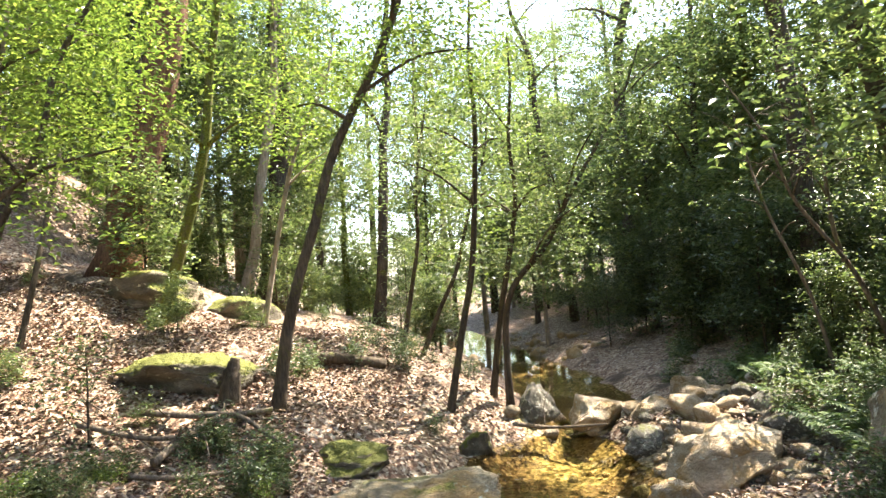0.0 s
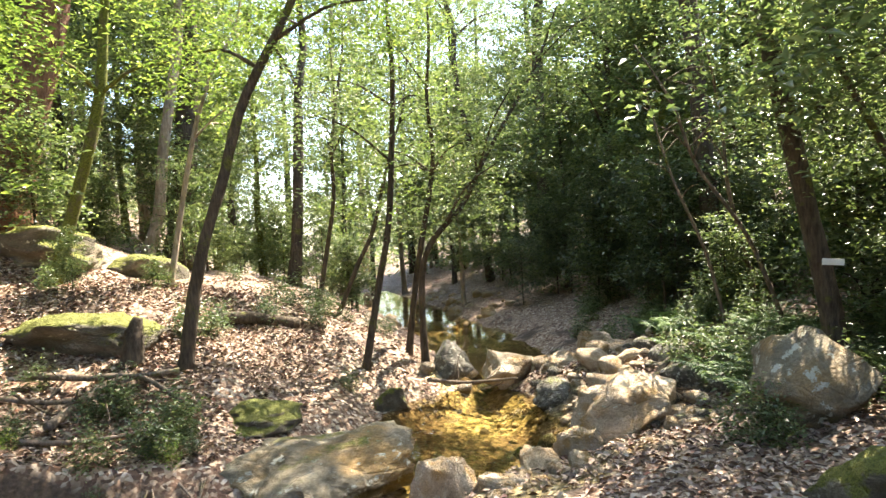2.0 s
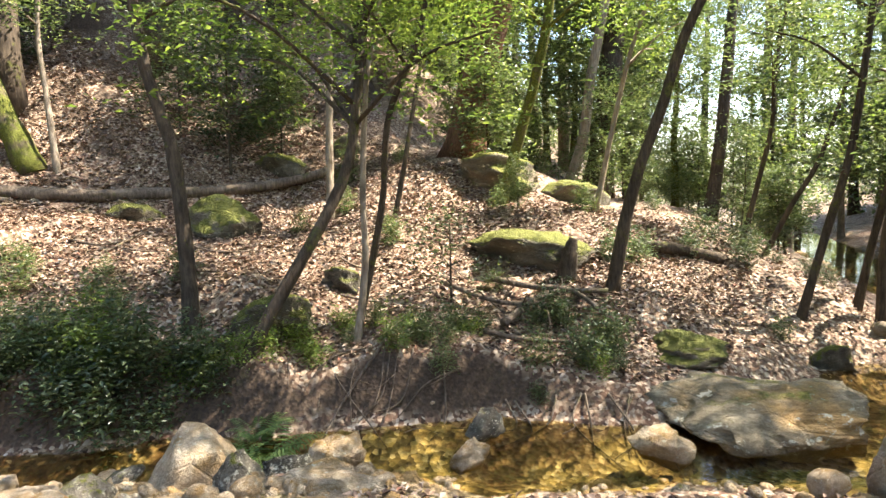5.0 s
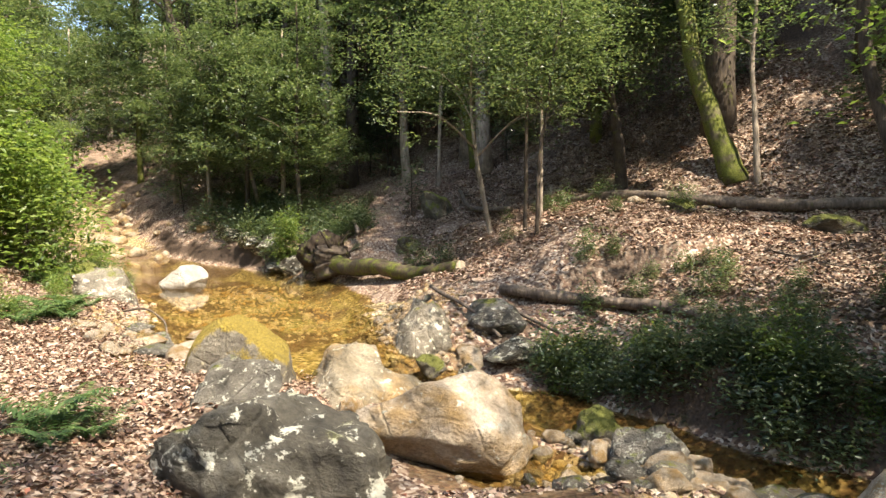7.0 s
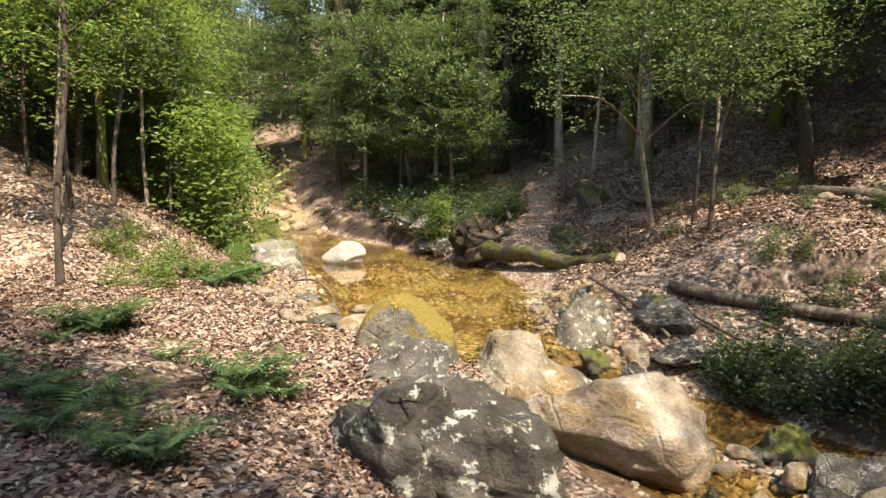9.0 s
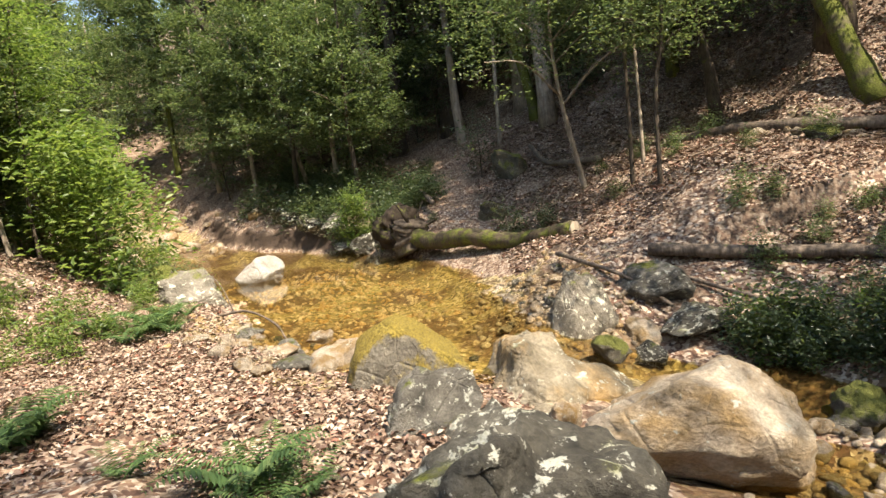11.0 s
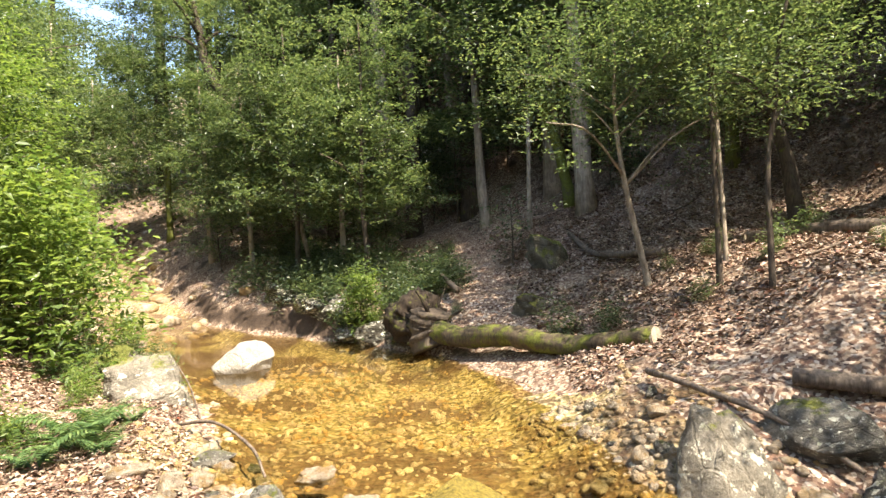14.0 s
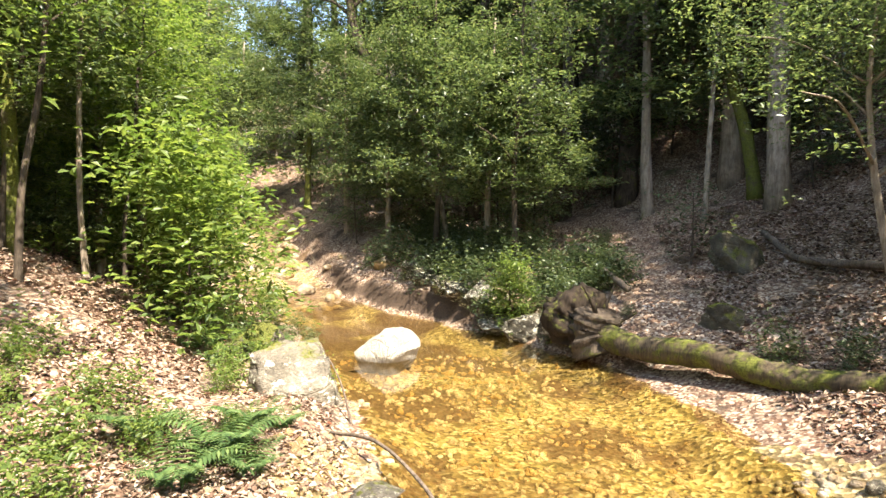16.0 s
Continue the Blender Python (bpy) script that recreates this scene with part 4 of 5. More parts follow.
hero_tree("pale_sapling", -11.0, 5.7, 0.05, [(-.2, .03, 1.23), (-.37, .06, 2.26)], 5, BARK_PALE, "thin pale sapling on the slope", (LEAF_MID, 2.3, 1.2, 160, .10), seed=24)
hero_tree("short_tree", -14.8, 4.6, 0.14, [(-.26, 0, 1.26), (-.44, -.06, 1.98)], 4.2, BARK_DARK, "short trunk under flat evergreen foliage", (LEAF_MID, 2.3, 2.6, 560, .10), seed=25)
hero_tree("sapling", -5.5, 7.3, 0.036, [(.11, .36, 1.32), (.18, .7, 2.77)], 5, BARK_DARK, "thin dark sapling on the terrace", (LEAF_FRESH, 2.4, 1.2, 200, .09), seed=26)
hero_tree("branching_sapling", -13.6, 1.4, 0.055, [(0, -.2, .96), (-.02, -.33, 1.81), (-.04, -.4, 2.82)], 4.4, BARK_PALE, "pale mottled sapling with forked branches", (LEAF_MID, 2.9, 2.5, 560, .10), limbs=10, seed=27)
hero_tree("sapling", -12.2, 1.85, 0.037, [(-.05, .05, 1.44), (-.1, .08, 2.81)], 5, BARK_DARK, "thin straight sapling on the bank", (LEAF_MID, 3.2, 2.0, 320, .10), seed=28)
hero_tree("pale_sapling", -19.5, .5, 0.06, [(-.09, .11, 2.2), (-.18, .24, 4.2)], 6.5, BARK_PALE, "thin pale straight stem on the hillside", (LEAF_MID, 4, 1.2, 140, .12), seed=29)
hero_tree("mossy_tree", -20.0, 1.75, 0.15, [(0, -.28, 1.5), (0, -.6, 2.7)], 8, BARK_MOSS, "mossy leaning trunk on the hillside", (LEAF_DARK, 4, 2, 240, .13), seed=30)
hero_tree("dark_tree", -23.5, -3.3, 0.26, [(-.07, -.14, 2.5), (-.17, -.25, 6)], 11, BARK_DARK, "dark trunk at the foot of the hill", (LEAF_DARK, 5, 2.4, 320, .14), seed=31)
hero_tree("dark_tree", -23.0, -2.5, 0.22, [(-.12, .13, 3.2), (-.22, .2, 6)], 11, BARK_DARK, "dark trunk at the foot of the hill", (LEAF_DARK, 5, 2.4, 320, .14), seed=32)
hero_tree("pale_sapling", -22.5, -5.6, 0.07, [(0, -.3, 1.5), (0, -.8, 3.0)], 6, BARK_PALE, "pale leaning stem above the stream", (LEAF_MID, 3, 1.4, 200, .12), seed=33)
hero_tree("dark_tree", -27, -5.4, 0.26, [(.05, -.9, 2.0), (.11, -2.1, 4.9)], 10, BARK_DARK, "dark trunk leaning over the stream", (LEAF_MID, 6, 2.4, 240, .14), seed=34)
hero_tree("dark_tree", -25.5, -6.3, 0.2, [(.05, -1.4, 3.0), (.11, -3.0, 6)], 11, BARK_DARK, "dark trunk leaning over the stream", (LEAF_MID, 7, 2.4, 240, .14), seed=35)
hero_tree("sapling", -12.9, 2.3, 0.034, [(-.11, .05, 1.48), (-.22, .08, 2.96)], 4.6, BARK_PALE, "thin pale sapling on the bank", (LEAF_MID, 2.9, 2.3, 360, .10), seed=36)
hero_tree("sapling", -10.8, 1.8, 0.035, [(-.09, .08, 1.38), (-.12, .22, 2.09)], 4.2, BARK_DARK, "thin dark sapling by the gravel beach", (LEAF_MID, 2.2, 1.2, 200, .10), seed=37)

# Four unseen trees, added so that their high crowns shade the near bank.
hero_tree("tall_tree", 4.9, 1.4, 0.2, [(-.2, .1, 3), (-.7, .3, 7)], 15, BARK_DARK, "unseen tall tree added to shade the near bank", (LEAF_MID, 8, 1.9, 420, .16), seed=38)
hero_tree("tall_tree", 2.2, -1.6, 0.2, [(-.2, 0, 3), (-.5, .1, 7)], 13, BARK_DARK, "unseen tall tree added to shade the near bank", (LEAF_MID, 7, 2.6, 420, .16), seed=39)
hero_tree("tall_tree", 0.9, -3.6, 0.16, [(.1, .3, 3), (.3, .9, 6)], 11, BARK_DARK, "unseen tall tree added to shade the near bank", (LEAF_MID, 6, 2.4, 380, .15), seed=44)
hero_tree("tall_tree", 2.4, 0.9, 0.14, [(-.1, .1, 3), (-.5, .3, 6)], 10, BARK_DARK, "unseen tall tree added to shade the near bank", (LEAF_MID, 6, 2.2, 320, .15), seed=45)
hero_tree("evergreen_sapling", 4.5, 4.5, 0.045, [(-.15, .1, 1.2), (-.5, .2, 2.0)], 3.3, BARK_DARK, "evergreen sapling with sprays of glossy leaves over the bank", (LEAF_MID, 1.7, 1.2, 240, .08), seed=41)
hero_tree("evergreen_sapling", 5.6, 6.6, 0.05, [(-.2, 0, 1.2), (-.6, .1, 2.2)], 4.0, BARK_DARK, "evergreen sapling with sprays of glossy leaves over the bank", (LEAF_MID, 1.6, 1.4, 280, .09), seed=42)
hero_tree("dead_sapling", 4.3, 7.6, 0.025, [(-.25, 0, 1.0), (-.6, .1, 2.0)], 3.4, WOOD_DEAD, "pale dead leaning stem on the dark slope", None, limbs=8, seed=43)
# Added tree: its crown stands where it throws shade on the lower pool.
hero_tree("tall_tree", 5.4, 9.8, 0.16, [(-.1, 0, 2.5), (-.3, -.1, 5)], 12, BARK_DARK, "tall tree added on the steep slope to shade the lower pool", (LEAF_MID, 6.5, 2.1, 330, .14), seed=40)
bm = bmesh.new()
bmesh.ops.create_cube(bm, size=1, matrix=Matrix.Diagonal((0.17, 0.012, 0.058, 1)))
bmesh.ops.bevel(bm, geom=bm.edges[:], offset=0.003, segments=1)
plate = bpy.data.meshes.new("sign")
bm.to_mesh(plate)
bm.free()
WHITE = material("white_painted_board", 0.6)[0]
WHITE.node_tree.nodes["Principled BSDF"].inputs["Base Color"].default_value = (0.75, 0.75, 0.72, 1)
plate.materials.append(WHITE)
sign = part("sign", plate, signed, "small white sign board")
sign.matrix_basis = pose(-.16, -.13, 1.12, 0, 4, -35)

# the forest on the slopes
rng = np.random.default_rng(11)
grown = [(-2, 6), (-6.3, 11)]


def clear_of(x, y, gap):
    return all((x - a) ** 2 + (y - b) ** 2 > gap * gap for a, b in grown)


made = 0
while made < 230:
    x, y = rng.uniform(-42, 13), rng.uniform(-26, 38)
    e, s, _ = (float(q) for q in to_stream(np.array(x), np.array(y)))
    if s > 0 and e < (7.0 if y < 14 and x > -19 else 4.0) or s < 0 and e < 2.6 or not clear_of(x, y, 1.7):
        continue
    if s < 0 and (math.hypot(x + 1.5, y + 1.5) < 7.5 or -13 < x < 0 and y > -9.5):
        continue
    if s > 0 and -10 < x < -3 and y < 10.5:
        continue
    if 2 < x < 8.5 and 4 < y < 12:
        continue
    if x > 2 and y < 0 or x > -8 and y < -12:
        continue
    grown.append((x, y))
    dark = s > 0 and x < -8
    k = int(rng.choice([6, 7, 6, 2, 4, 6] if dark else [0, 2, 4, 5, 0, 3]))
    forest_tree(k, x, y, rng.uniform(0, 360), rng.uniform(0.8, 1.25) * (1.25 if dark else 1), TONES[k])
    made += 1
made = 0
while made < 300:
    x, y = (rng.uniform(-34, 8), rng.uniform(-18, 26)) if made % 6 else (rng.uniform(3.2, 10), rng.uniform(4, 20))
    e, s, _ = (float(q) for q in to_stream(np.array(x), np.array(y)))
    if s < 0 and x < 4.3 and -3 < y < 13 and x > -3 or e < 0.7 or (s < 0 and (math.hypot(x + 2.5, y + 1.5) < 6.0 or -13.5 < x < 0 and -9 < y < 2)):
        continue
    if s > 0 and (x > -20 and y < 13 and e < 6.0 or x < -8 and made % 2) or not clear_of(x, y, 0.8):
        continue
    k = int(rng.choice([1, 1, 0, 3] if s > 0 and x < -8 or s < 0 and y > 4 else [0, 2, 3, 0]))
    forest_tree(k, x, y, rng.uniform(0, 360), rng.uniform(0.7, 1.3), "leafy evergreen shrub on the forest slope", "shrub", "shrubs on the slopes", SHRUBS, "shrub")
    made += 1

for x, y, k, g in ((-1.2, 21, 0, 1.0), (0.8, 25, 2, 1.1), (3.4, 27, 6, 1.0), (6.0, 24, 6, 1.0), (-1.8, 29, 7, 1.1), (1.6, 33, 6, 1.1), (4.8, 32, 0, 1.3), (7.8, 18.5, 6, .9), (8.6, 14.5, 6, .8), (9.6, 11.5, 0, 1.0), (-4.2, 30, 6, 1.1), (3.0, 37, 6, 1.3), (-1.0, 40, 7, 1.3), (6.6, 38, 6, 1.3), (5.6, 20.5, 2, 1.2), (-3.6, 19, 4, .9), (2.6, 23, 0, 1.0), (-.5, 31, 1, 1.2), (-5.5, 24, 3, 1.2), (2.2, 17.5, 2, .7), (-2.2, 26, 5, 1.0), (4.6, 15.5, 0, .7),
                   (-29, -15.5, 2, 1.1), (-33, -19, 0, 1.3), (-33, -22, 6, 1.2), (-37, -21, 6, 1.3), (-30.5, -18, 2, 1.4), (-41, -26, 6, 1.4), (-36, -17, 2, 1.3), (-28, -12, 4, 1.0), (-39, -23, 0, 1.4), (-31, -21, 5, 1.1), (-42, -20, 2, 1.4), (-26.5, -16.5, 5, .9),
                   (-9.5, 12.0, 1, 1.1), (-12, 10.5, 3, 1.1), (-7.5, 14.5, 1, 1.2), (-11, 13.8, 3, 1.2), (-13.8, 9.0, 1, 1.2), (-9.0, 16, 0, 1.2), (-14.3, -10.2, 5, .75), (-16.2, -11.6, 5, .9), (-12.6, -10.8, 2, .8), (-18.4, -13.4, 5, 1.0), (-17.2, -10.2, 5, .6), (-20.5, -13.0, 0, .9), (-22.5, -15.5, 5, 1.0), (-10.8, -11.3, 5, .85)):
    forest_tree(k, x, y, 37.0 * g * k + 11 * y, g, TONES[k])

for x, y, k, g in ((-20.5, -3.2, 1, 1.3), (-21.8, -4.2, 3, 1.4), (-22.6, -1.2, 1, 1.5), (-24.5, -5.2, 3, 1.5), (-25.8, -7.4, 0, 1.4), (-23.8, 0.6, 3, 1.4), (-19.2, 2.6, 1, 1.2), (-21.4, 3.4, 3, 1.3),
                   (-26.5, -3.0, 0, 1.6), (-27.5, -9.5, 3, 1.5), (-18.0, 4.8, 0, 1.2), (-28.5, -6.0, 0, 1.6), (5.2, 11.0, 3, 1.0), (4.6, 12.5, 0, 1.1), (5.8, 8.6, 0, .8)):
    forest_tree(k, x, y, 61.0 * x, g, "tall thin evergreen shrub on the shaded hillside", "shrub", "shrubs on the slopes", SHRUBS, "shrub")


for k, (x, y) in enumerate(((-8.4, -7.5), (-9.9, -8.6), (-11.3, -8.9), (-7.4, -8.3), (-10.4, -9.9), (-12.0, -9.8), (-12.9, -9.3), (-7.8, -7.0), (-13.7, -9.3))):
    lean = 0.25 * math.sin(2.3 * k)
    hero_tree("slim_tree", x, y, 0.034 + 0.004 * (k % 4), [(lean * .4, -.05, 1.1), (lean, .05, 2.3), (lean * 1.2, .1, 3.4)], 5.0 + 0.4 * (k % 4), BARK_DARK if k % 3 else BARK_PALE,
              "slim young tree on the leafy slope beside the pool", (LEAF_FRESH, 2.4, 1.3, 95, .12), limbs=6, seed=70 + k)
for x, y, k, g in ((-19.0, -3.6, 0, .85), (-20.4, -4.4, 2, .9), (-21.9, -5.9, 0, .95), (-23.4, -7.6, 2, .9), (-25.0, -9.4, 2, 1.0)):
    forest_tree(k, x, y, 57.0 * x, g, "leafy evergreen tree on the bank above the pool")


def far_woods(n, seed, inner, outer, size):
    """Tree crowns on the far slopes, as loose clumps of foliage."""
    r = np.random.default_rng(seed)
    a, d = r.uniform(0, 2 * np.pi, n), np.sqrt(r.uniform(inner ** 2, outer ** 2, n))
    x, y = -8 + d * np.cos(a), 3 + d * np.sin(a)
    z = ground(x, y) + 7 * r.random(n) ** 0.7 * (0.55 + 0.45 * lumps(x, y, 4.0, 41))
    keep = to_stream(x, y)[0] > 1.5
    at = np.stack([x, y, z], 1)[keep]
    n = len(at)
    me = leaves("far_woods", at, r.normal(0, 1, (n, 3)) * [1, 1, .4], r.normal(0, .5, (n, 3)) + [0, 0, 1], size * r.uniform(.5, 1.4, n), LEAF_MID, 0.55)
    tagged(new("far_woods", me), "evergreen woods covering the far slopes", "woods", kind="stuff")


far_woods(200000, 51, 24, 45, 0.2)
far_woods(110000, 52, 45, 110, 0.6)


# ---- fallen wood ----
def log(name, points, r0, r1, mat, label, sides=10, category="log", cut=False, seed=0, twigs=0):
    pts = np.array(points, float)
    org = pts[0].copy()
    line = curve_points(pts - org, 6 * len(pts))
    ob = new(name)
    ob.matrix_world = Matrix.Translation(org)
    tagged(ob, label, category)
    part("stem", mesh_of("stem", *tube(line, np.linspace(r0, r1, len(line)), sides, 0.09, seed), mat), ob)
    if cut:
        d = unit(line[0] - line[1])
        part("cut_end", mesh_of("cut_end", *tube([line[0] - d * 0.02, line[0] + d * 0.012], [r0 * 0.97, r0 * 0.95], 14, 0.02), WOOD_CUT, False), ob, "pale sawn end")
    r = np.random.default_rng(seed)
    for _ in range(twigs):
        a = line[r.integers(2, len(line) - 1)]
        b = a + r.normal(0, 1, 3) * [0.3, 0.3, 0.15]
        part("twig", mesh_of("twig", *tube(curve_points([a, (a + b) / 2 + r.normal(0, .05, 3), b], 6), np.linspace(r1 * 0.6, 0.004, 6), 5, 0.05), mat), ob)
    return ob


def laid(points, lift):
    """Points on the ground, raised by lift."""
    return [(x, y, float(ground(x, y)) + lift) for x, y in points]


log("mossy_log", [(-11.15, .55, .60), (-12.2, -.3, .40), (-13.1, -1.0, .46), (-14.0, -1.6, .36), (-14.7, -2.1, .42)], 0.13, 0.20, BARK_LOG, "thick mossy fallen log with a sawn end", cut=True, seed=3)
root = log("root_plate", [(-14.75, -2.1, .1), (-14.85, -2.2, .45), (-14.8, -2.15, .75)], 0.42, 0.34, BARK_DARK, "dark upturned root plate of the fallen log", category="root plate", seed=5)
clump = part("soil_clump", rock_mesh("soil_clump", 17, EARTH, 4, 10, 0.25), root, "dark earth held by the roots")
clump.matrix_basis = pose(-.55, -.3, .42, 0, 10, 25) @ Matrix.Diagonal((1.3, 0.9, 0.85, 1))
for k in range(10):
    a = k * 0.63
    tip = np.array([0.15 * math.sin(k * 2.1), math.cos(a) * 0.95, 0.40 + math.sin(a) * 0.62])
    tip = tip * (0.62 + 0.4 * math.sin(k * 3.7) ** 2) + [-0.35 * (k % 3), 0, 0.08]
    part("root", mesh_of("root", *tube(curve_points([(-.25, 0, .35), tip * 0.6 + [0.05, 0.1 * math.sin(k * 5.0), .1], tip], 7), np.linspace(.055, .01, 7), 6, .1, k), EARTH), root)
log("long_log", laid([(-13.75, 3.1), (-12.0, 4.0), (-10.2, 5.6), (-8.6, 7.6), (-7.4, 9.0)], 0.09), 0.11, 0.09, WOOD_DEAD, "long weathered fallen log across the terrace", cut=True, seed=6)
log("long_log", laid([(-9.05, 0.95), (-8.5, 2.05), (-7.9, 2.9), (-6.8, 3.3), (-5.7, 3.45)], 0.07), 0.085, 0.06, WOOD_DEAD, "weathered fallen log along the bank", seed=7, twigs=3)
log("stick", laid([(-9.95, 0.0), (-9.2, .1), (-8.5, .5), (-8.0, .8)], 0.12), 0.035, 0.02, WOOD_DEAD, "bare fallen branch on the gravel", 7, "branch", seed=8)
log("stick", laid([(-8.9, .85), (-8.0, 1.5), (-7.3, 2.1)], 0.08), 0.03, 0.015, WOOD_DEAD, "bare fallen branch on the bank", 7, "branch", seed=9)
log("stick", [(-10.4, -4.9, .10), (-9.9, -4.3, .22), (-9.2, -3.75, .16), (-8.7, -3.5, .06)], 0.02, 0.012, WOOD_DEAD, "thin arched twig over the pool", 6, "branch", seed=10)
log("stick", [(-10.9, -4.8, .0), (-11.15, -5.0, .35), (-11.3, -5.2, .6)], 0.014, 0.006, WOOD_DEAD, "thin twig standing in the pool", 5, "branch", seed=11)
log("branch", laid([(-3.0, 5.6), (-2.95, 5.95), (-2.75, 6.3), (-2.2, 6.55)], 0.10), 0.045, 0.025, WOOD_DEAD, "crooked fallen branch on the leafy bank", 8, "branch", seed=12, twigs=5)
log("branch", laid([(-3.13, 5.4), (-2.7, 5.55), (-2.1, 5.85)], 0.06), 0.03, 0.015, WOOD_DEAD, "fallen branch on the leafy bank", 8, "branch", seed=13, twigs=3)
log("branch", laid([(-3.5, 6.3), (-3.0, 6.35), (-2.5, 6.35), (-2.0, 6.1)], 0.12), 0.04, 0.02, WOOD_DEAD, "dark fallen branch in a brush pile", 8, "branch", seed=14, twigs=6)
log("branch", laid([(-3.9, 5.9), (-3.2, 5.9), (-2.6, 6.1)], 0.14), 0.03, 0.02, WOOD_DEAD, "dark fallen branch in a brush pile", 8, "branch", seed=15, twigs=6)
log("stump", laid([(-2.72, 6.75), (-2.70, 6.77), (-2.65, 6.8)], -0.05)[:1] + [(-2.7, 6.77, 0.80), (-2.66, 6.8, 0.98)], 0.13, 0.05, BARK_DARK, "broken dark tree stump", 9, "stump", seed=16)
log("rotten_log", laid([(-2.4, 8.6), (-1.9, 8.75), (-1.3, 8.95)], 0.07), 0.10, 0.08, BARK_DARK, "dark rotten log on the bank", 9, seed=17)
log("branch", laid([(.4, 7.9), (.9, 8.0), (1.5, 7.6)], 0.3), 0.03, 0.015, WOOD_DEAD, "bare branch caught on the rocks", 7, "branch", seed=18, twigs=3)
log("branch", laid([(2.1, 6.1), (2.6, 6.2), (3.0, 6.6)], 0.16), 0.04, 0.03, BARK_DARK, "dark branch lying on the stone bar", 7, "branch", seed=19)
log("fallen_pole", laid([(-14.2, 1.9), (-16.0, 1.2), (-17.3, 1.0)], 0.10), 0.07, 0.05, WOOD_DEAD, "fallen stem on the slope", 8, seed=20, twigs=4)
log("fallen_pole", laid([(-15.6, -1.6), (-17.5, -1.9), (-19.5, -2.3)], 0.25), 0.06, 0.04, WOOD_DEAD, "fallen pale stem above the pool", 8, seed=21, twigs=4)
for k in range(26):
    r = np.random.default_rng(400 + k)
    x, y = (r.uniform(-9, -3), r.uniform(3.6, 8)) if k % 2 else (r.uniform(-17, -9), r.uniform(1.5, 5))
    a, n = r.uniform(0, 6.3), r.uniform(0.4, 1.1)
    log("fallen_twig", laid([(x, y), (x + n * .5 * math.cos(a), y + n * .5 * math.sin(a)), (x + n * math.cos(a + .3), y + n * math.sin(a + .3))], 0.03), 0.016, 0.007, WOOD_DEAD, "small fallen twig among dry leaves", 5, "twig", seed=k)
for k in range(20):
    r = np.random.default_rng(600 + k)
    u = r.random()
    x, y = -4.3 + 3.2 * u, 4.25 + 1.2 * u
    pts = [(x, y), (x + r.normal(0.05, .15), y - 0.25), (x + r.normal(0.1, .25), y - 0.5)]
    log("bank_root", laid(pts, 0.02), 0.011, 0.004, WOOD_DEAD, "thin pale root hanging out of the earth bank", 5, "root", seed=k, twigs=1)


# ---- ferns, bushes, fallen leaves ----
def fern_mesh(seed, fronds=9, length=0.45):
    r = np.random.default_rng(seed)
    at, way, up, size = [], [], [], []
    for k in range(fronds):
        a = k * 2 * np.pi / fronds + r.uniform(-.3, .3)
        out = np.array([math.cos(a), math.sin(a), 0])
        n = length * r.uniform(.7, 1.2)
        for u in np.linspace(0.12, 1, 17):
            p = out * n * u * 0.9 + [0, 0, n * (1.25 * u - 0.85 * u * u)]
            for s in (-1, 1):
                acr = np.array([-math.sin(a), math.cos(a), 0]) * s
                at.append(p)
                way.append(acr + out * 0.45 + [0, 0, -0.1])
                up.append([0, 0, 1])
                size.append(n * 0.30 * (1 - u) ** 0.7 + 0.012)
    return leaves("fronds", np.array(at), np.array(way), np.array(up, float), np.array(size), FERN, 0.22, 0.1)


FERNS = [fern_mesh(900 + k, 8 + k, 0.42 + .06 * k) for k in range(3)]


def fern(x, y, grow, turn, label="green fern growing among dry leaves"):
    plant = new("fern")
    plant.matrix_world = pose(x, y, float(ground(x, y)), 0, 0, turn) @ Matrix.Diagonal((grow, grow, grow, 1))
    tagged(plant, label, "fern", "ferns")
    part("fronds", FERNS[int(turn) % 3], plant)


rng = np.random.default_rng(21)
for x0, x1, y0, y1, n in ((3.1, 5.0, 5.2, 8.4, 46), (-5.4, -4.1, -3.9, -2.4, 5), (-3.4, -2.9, -2.7, -2.2, 3), (-5.8, -5.0, -5.2, -4.5, 5), (-4.6, -3.4, -4.4, -3.2, 7), (-10.6, -8.6, -6.6, -4.9, 10), (-3.0, -1.4, -1.0, 0.6, 8), (3.4, 5.0, 6.8, 9.5, 14), (-4.6, -3.6, 2.7, 3.4, 6), (-14, -12, -7.5, -6.2, 10)):
    for _ in range(n):
        fern(rng.uniform(x0, x1), rng.uniform(y0, y1), rng.uniform(.5, 1.1), rng.uniform(0, 360))

LOW = [crown_mesh("foliage", 1000 + k, (LEAF_DARK, LEAF_MID, LEAF_FRESH)[k], .5, .42, .05, 130, 6, .07, 3) for k in range(3)]
BRIGHT = crown_mesh("foliage", 1010, LEAF_FRESH, 2.5, 1.15, .35, 330, 8, .12, 7)
SPARSE = crown_mesh("foliage", 1011, LEAF_DARK, 1.3, .7, .4, 70, 6, .08, 5)


def bush(me, x, y, grow, turn, label, group="", grown_stem=True):
    plant = new("bush", None if grown_stem else me)
    plant.matrix_world = pose(x, y, float(ground(x, y)) - .02, 0, 0, turn) @ Matrix.Diagonal((grow, grow, grow, 1))
    tagged(plant, label, "bush", group)
    if grown_stem:
        part("foliage", me, plant)
        part("stem", SHRUBS[2][0], plant)


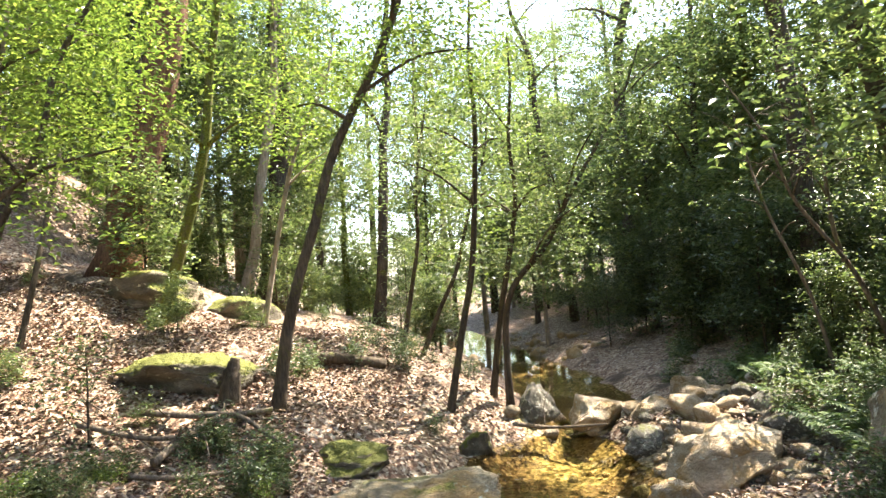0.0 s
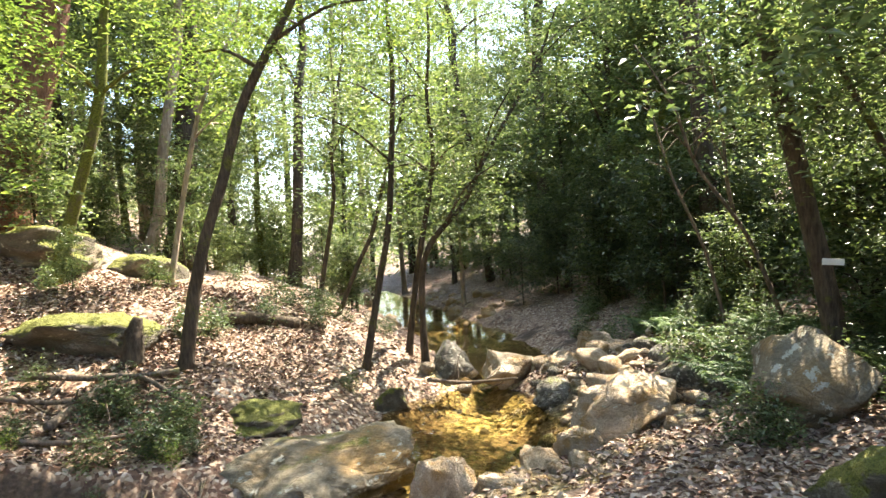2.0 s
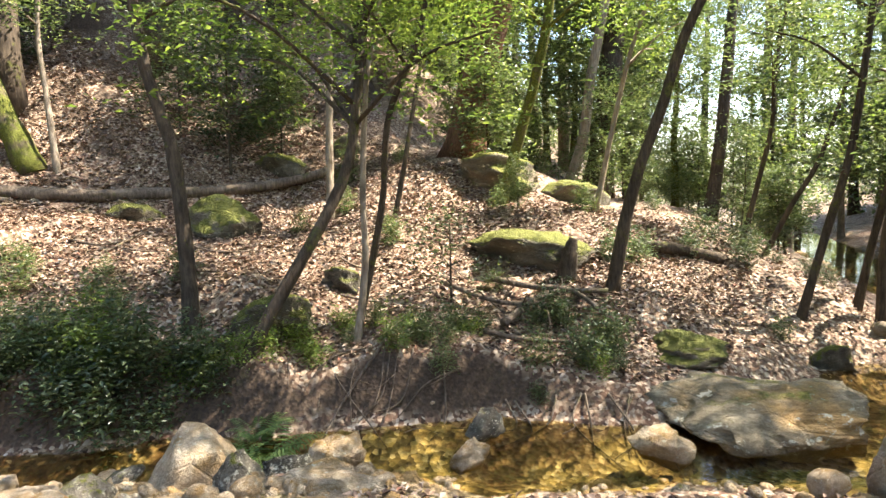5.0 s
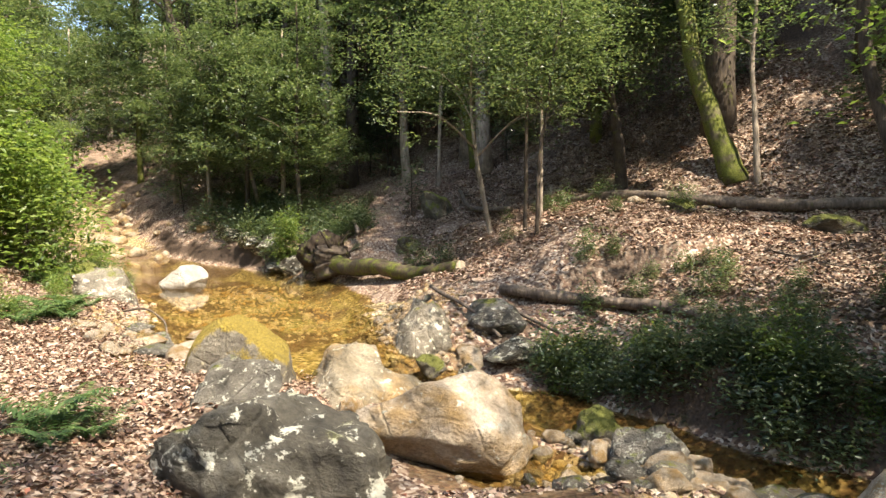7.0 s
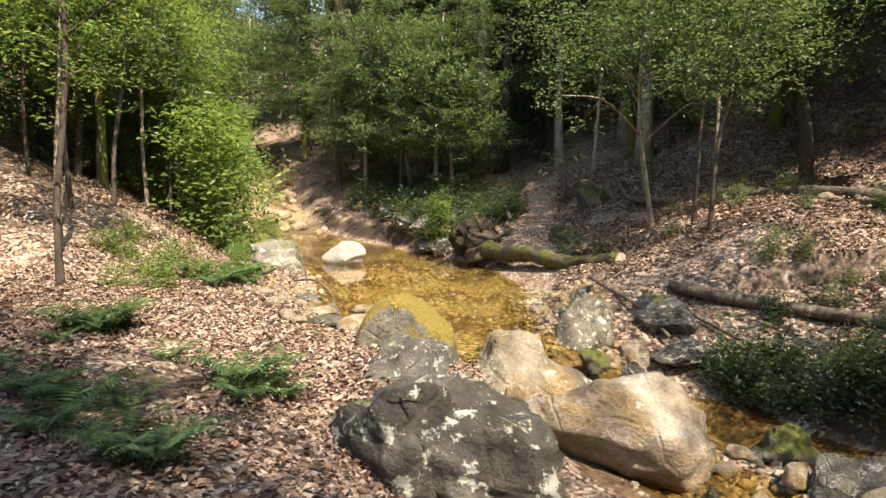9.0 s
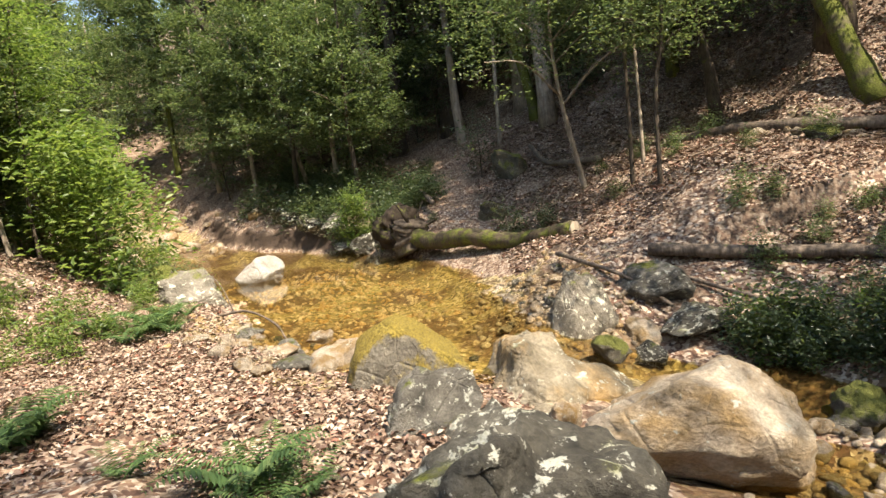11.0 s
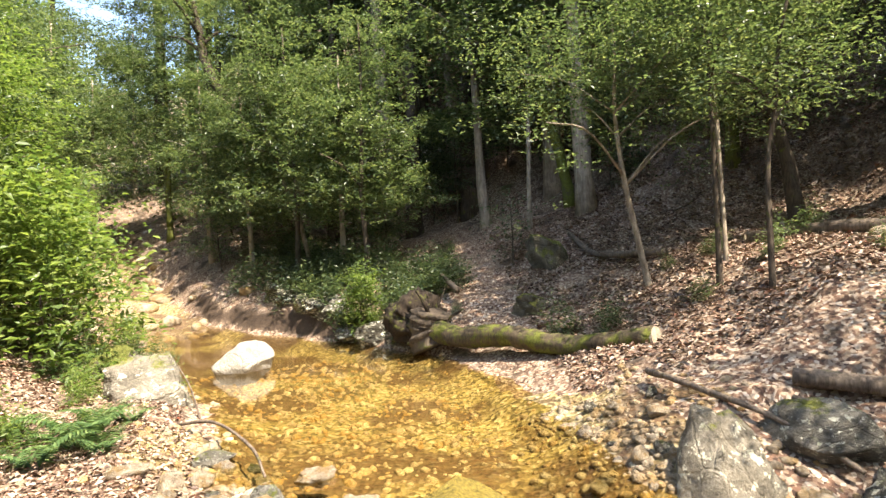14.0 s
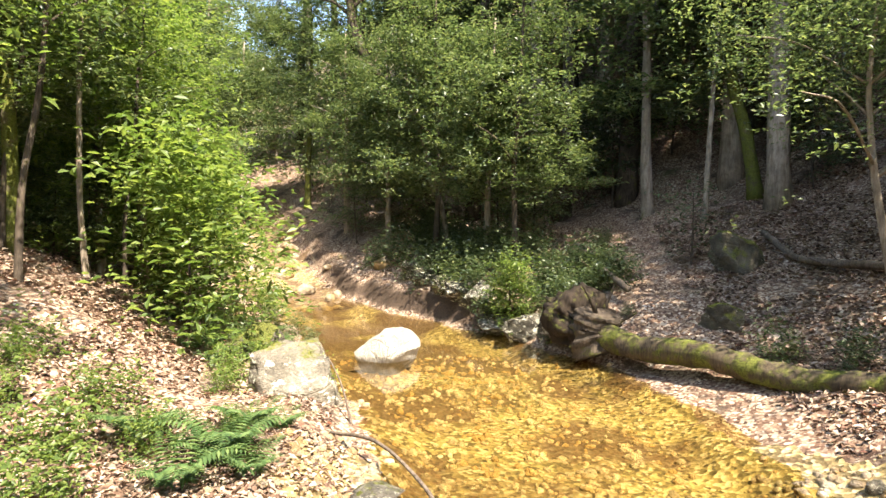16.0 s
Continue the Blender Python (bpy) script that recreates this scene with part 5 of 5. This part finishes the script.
bush(BRIGHT, -12.5, -7.5, 1.2, 0, "broad-leaved yellow-green bush standing in the sun")
bush(BRIGHT, -14.4, -8.3, 1.15, 0, "bright yellow-green sunlit bush on the bank")
bush(BRIGHT, -15.6, -9.3, 1.15, 90, "bright yellow-green sunlit bush on the bank")
bush(SHRUBS[2][1], -16.8, -3.6, 1.0, 30, "fresh green low bush beside the root plate")
bush(SPARSE, -17.0, -.3, 1.1, 0, "sparse dull-green bush on the slope")
bush(SPARSE, -3.75, 5.85, .8, 50, "small dark bush on the terrace")
bush(SHRUBS[0][1], -3.9, 8.1, .45, 50, "small leafy bush by the mossy rocks")
for x0, x1, y0, y1, n, k in ((-9.0, -6.0, 2.4, 4.4, 16, 1), (-4.9, -4.2, 3.6, 4.2, 6, 2), (3.0, 5.4, 3.5, 8.2, 26, 1), (2.3, 2.6, 3.9, 4.1, 2, 1), (3.2, 6.0, 8.0, 12.5, 34, 1),
                             (-12.5, -9, -7.5, -5.2, 14, 2), (-16, -12.5, -8.5, -6.5, 14, 1), (-8.3, -3, 6, 9.5, 12, 1), (-3, 0, 7.5, 12, 14, 0), (-14, -8, 1.5, 4.5, 12, 1), (-4, -2, 5.2, 6.2, 6, 0), (-20, -15, -3.2, -1.5, 10, 0)):
    for _ in range(n):
        bush(LOW[k], rng.uniform(x0, x1), rng.uniform(y0, y1), rng.uniform(.35, .75), rng.uniform(0, 360), "low dark leafy plant on the bank" if k == 0 else "low green seedling plant", "low plants", False)

for x, y, g in ((-8.2, -5.8, .75), (-8.9, -6.4, .9), (-8.0, -6.3, .6)):
    bush(LOW[2], x, y, g, 40 * x, "low seedling with broad bright green leaves", "low plants", False)

for k in range(70):
    u, v = rng.random(), rng.random()
    bush(LOW[0 if k % 3 else 1], -15.9 - 8.6 * u - 0.8 * v, -2.5 - 5.6 * u + 1.3 * v, rng.uniform(.6, 1.3), 31.0 * k, "low dark leafy plant on the pool's far bank", "low plants", False)

for x, y, g, k in ((-17.3, -3.9, 1.2, 0), (-18.2, -4.3, 1.4, 0), (-19.0, -5.0, 1.3, 1), (-19.8, -5.6, 1.5, 0), (-20.6, -6.2, 1.3, 1), (-21.6, -6.9, 1.6, 0), (-16.9, -3.2, 1.0, 1), (-18.6, -3.6, 1.5, 0), (-20.0, -4.6, 1.6, 0), (-22.4, -7.6, 1.4, 1),
                   (-15.8, -2.4, .9, 0), (-13.0, -.2, .8, 1), (-12.2, .3, .7, 0), (-19.2, -9.6, 1.2, 2), (-18.0, -9.0, 1.2, 2)):
    bush(LOW[k], x, y, g, 50 * x, "low leafy plant overhanging the pool's far bank", "low plants", False)

for k in range(22):
    u, v = rng.random(), rng.random()
    bush(LOW[k % 3], -4.3 + 3.2 * u - 0.3 * v, 4.25 + 1.0 * u + 0.8 * v, rng.uniform(.25, .5), 41.0 * k, "small green plant on the earth bank", "low plants", False)
for k in range(46):
    u, v = rng.random(), rng.random()
    bush(LOW[0 if k % 5 else 2], -7.35 + 2.95 * u - 0.4 * v, 1.15 + 2.1 * u + 0.45 * v, rng.uniform(.5, .95), 23.0 * k, "dark leafy plant overhanging the stream bank", "low plants", False)


def fallen_leaves(n, x0, x1, y0, y1, size, name):
    r = np.random.default_rng(int(abs(x0 * 10)) + n)
    x, y = r.uniform(x0, x1, n), r.uniform(y0, y1, n)
    water_edge, bank_side, _ = to_stream(x, y)
    keep = (water_edge > np.where((bank_side > 0) & (x > -6.5), 0.35, 0.25)) & (lumps(x, y, 0.8, 31) + 0.5 * lumps(x, y, 0.3, 32) > -0.75)
    keep &= ~((x > -10.6) & (x < -7.2) & (y > -1.4) & (y < 0.25)) & ~((x > -5.4) & (x < -2.6) & (y > .3) & (y < 2.6) & (lumps(x, y, 0.5, 33) > -0.2))
    x, y = x[keep], y[keep]
    n = len(x)
    z = ground(x, y) + r.uniform(0.004, 0.03, n)
    a = r.uniform(0, 6.3, n)
    way = np.stack([np.cos(a), np.sin(a), r.normal(0, .25, n)], 1)
    up = np.stack([r.normal(0, .4, n), r.normal(0, .4, n), np.ones(n)], 1)
    me = leaves(name, np.stack([x, y, z], 1), way, up, size * r.uniform(.6, 1.4, n), LEAF_DRY, 0.5, 0.35)
    tagged(new(name, me), "dry brown and pinkish fallen leaves on the forest floor", "fallen leaves", kind="stuff")


fallen_leaves(52000, -10, -1, 2.4, 10, .06, "leaf_litter")
fallen_leaves(48000, -11, -1.5, -7.5, -1.0, .055, "leaf_litter")
fallen_leaves(22000, -4.5, 2.5, -1.2, 2.6, .055, "leaf_litter")
fallen_leaves(14000, 1.0, 5, 2.4, 9, .06, "leaf_litter")
fallen_leaves(40000, -20, -10, -.5, 8, .075, "leaf_litter")
fallen_leaves(14000, -18, -11, -11, -4.5, .08, "leaf_litter")
fallen_leaves(9000, -3, 2.5, 4, 14, .07, "leaf_litter")
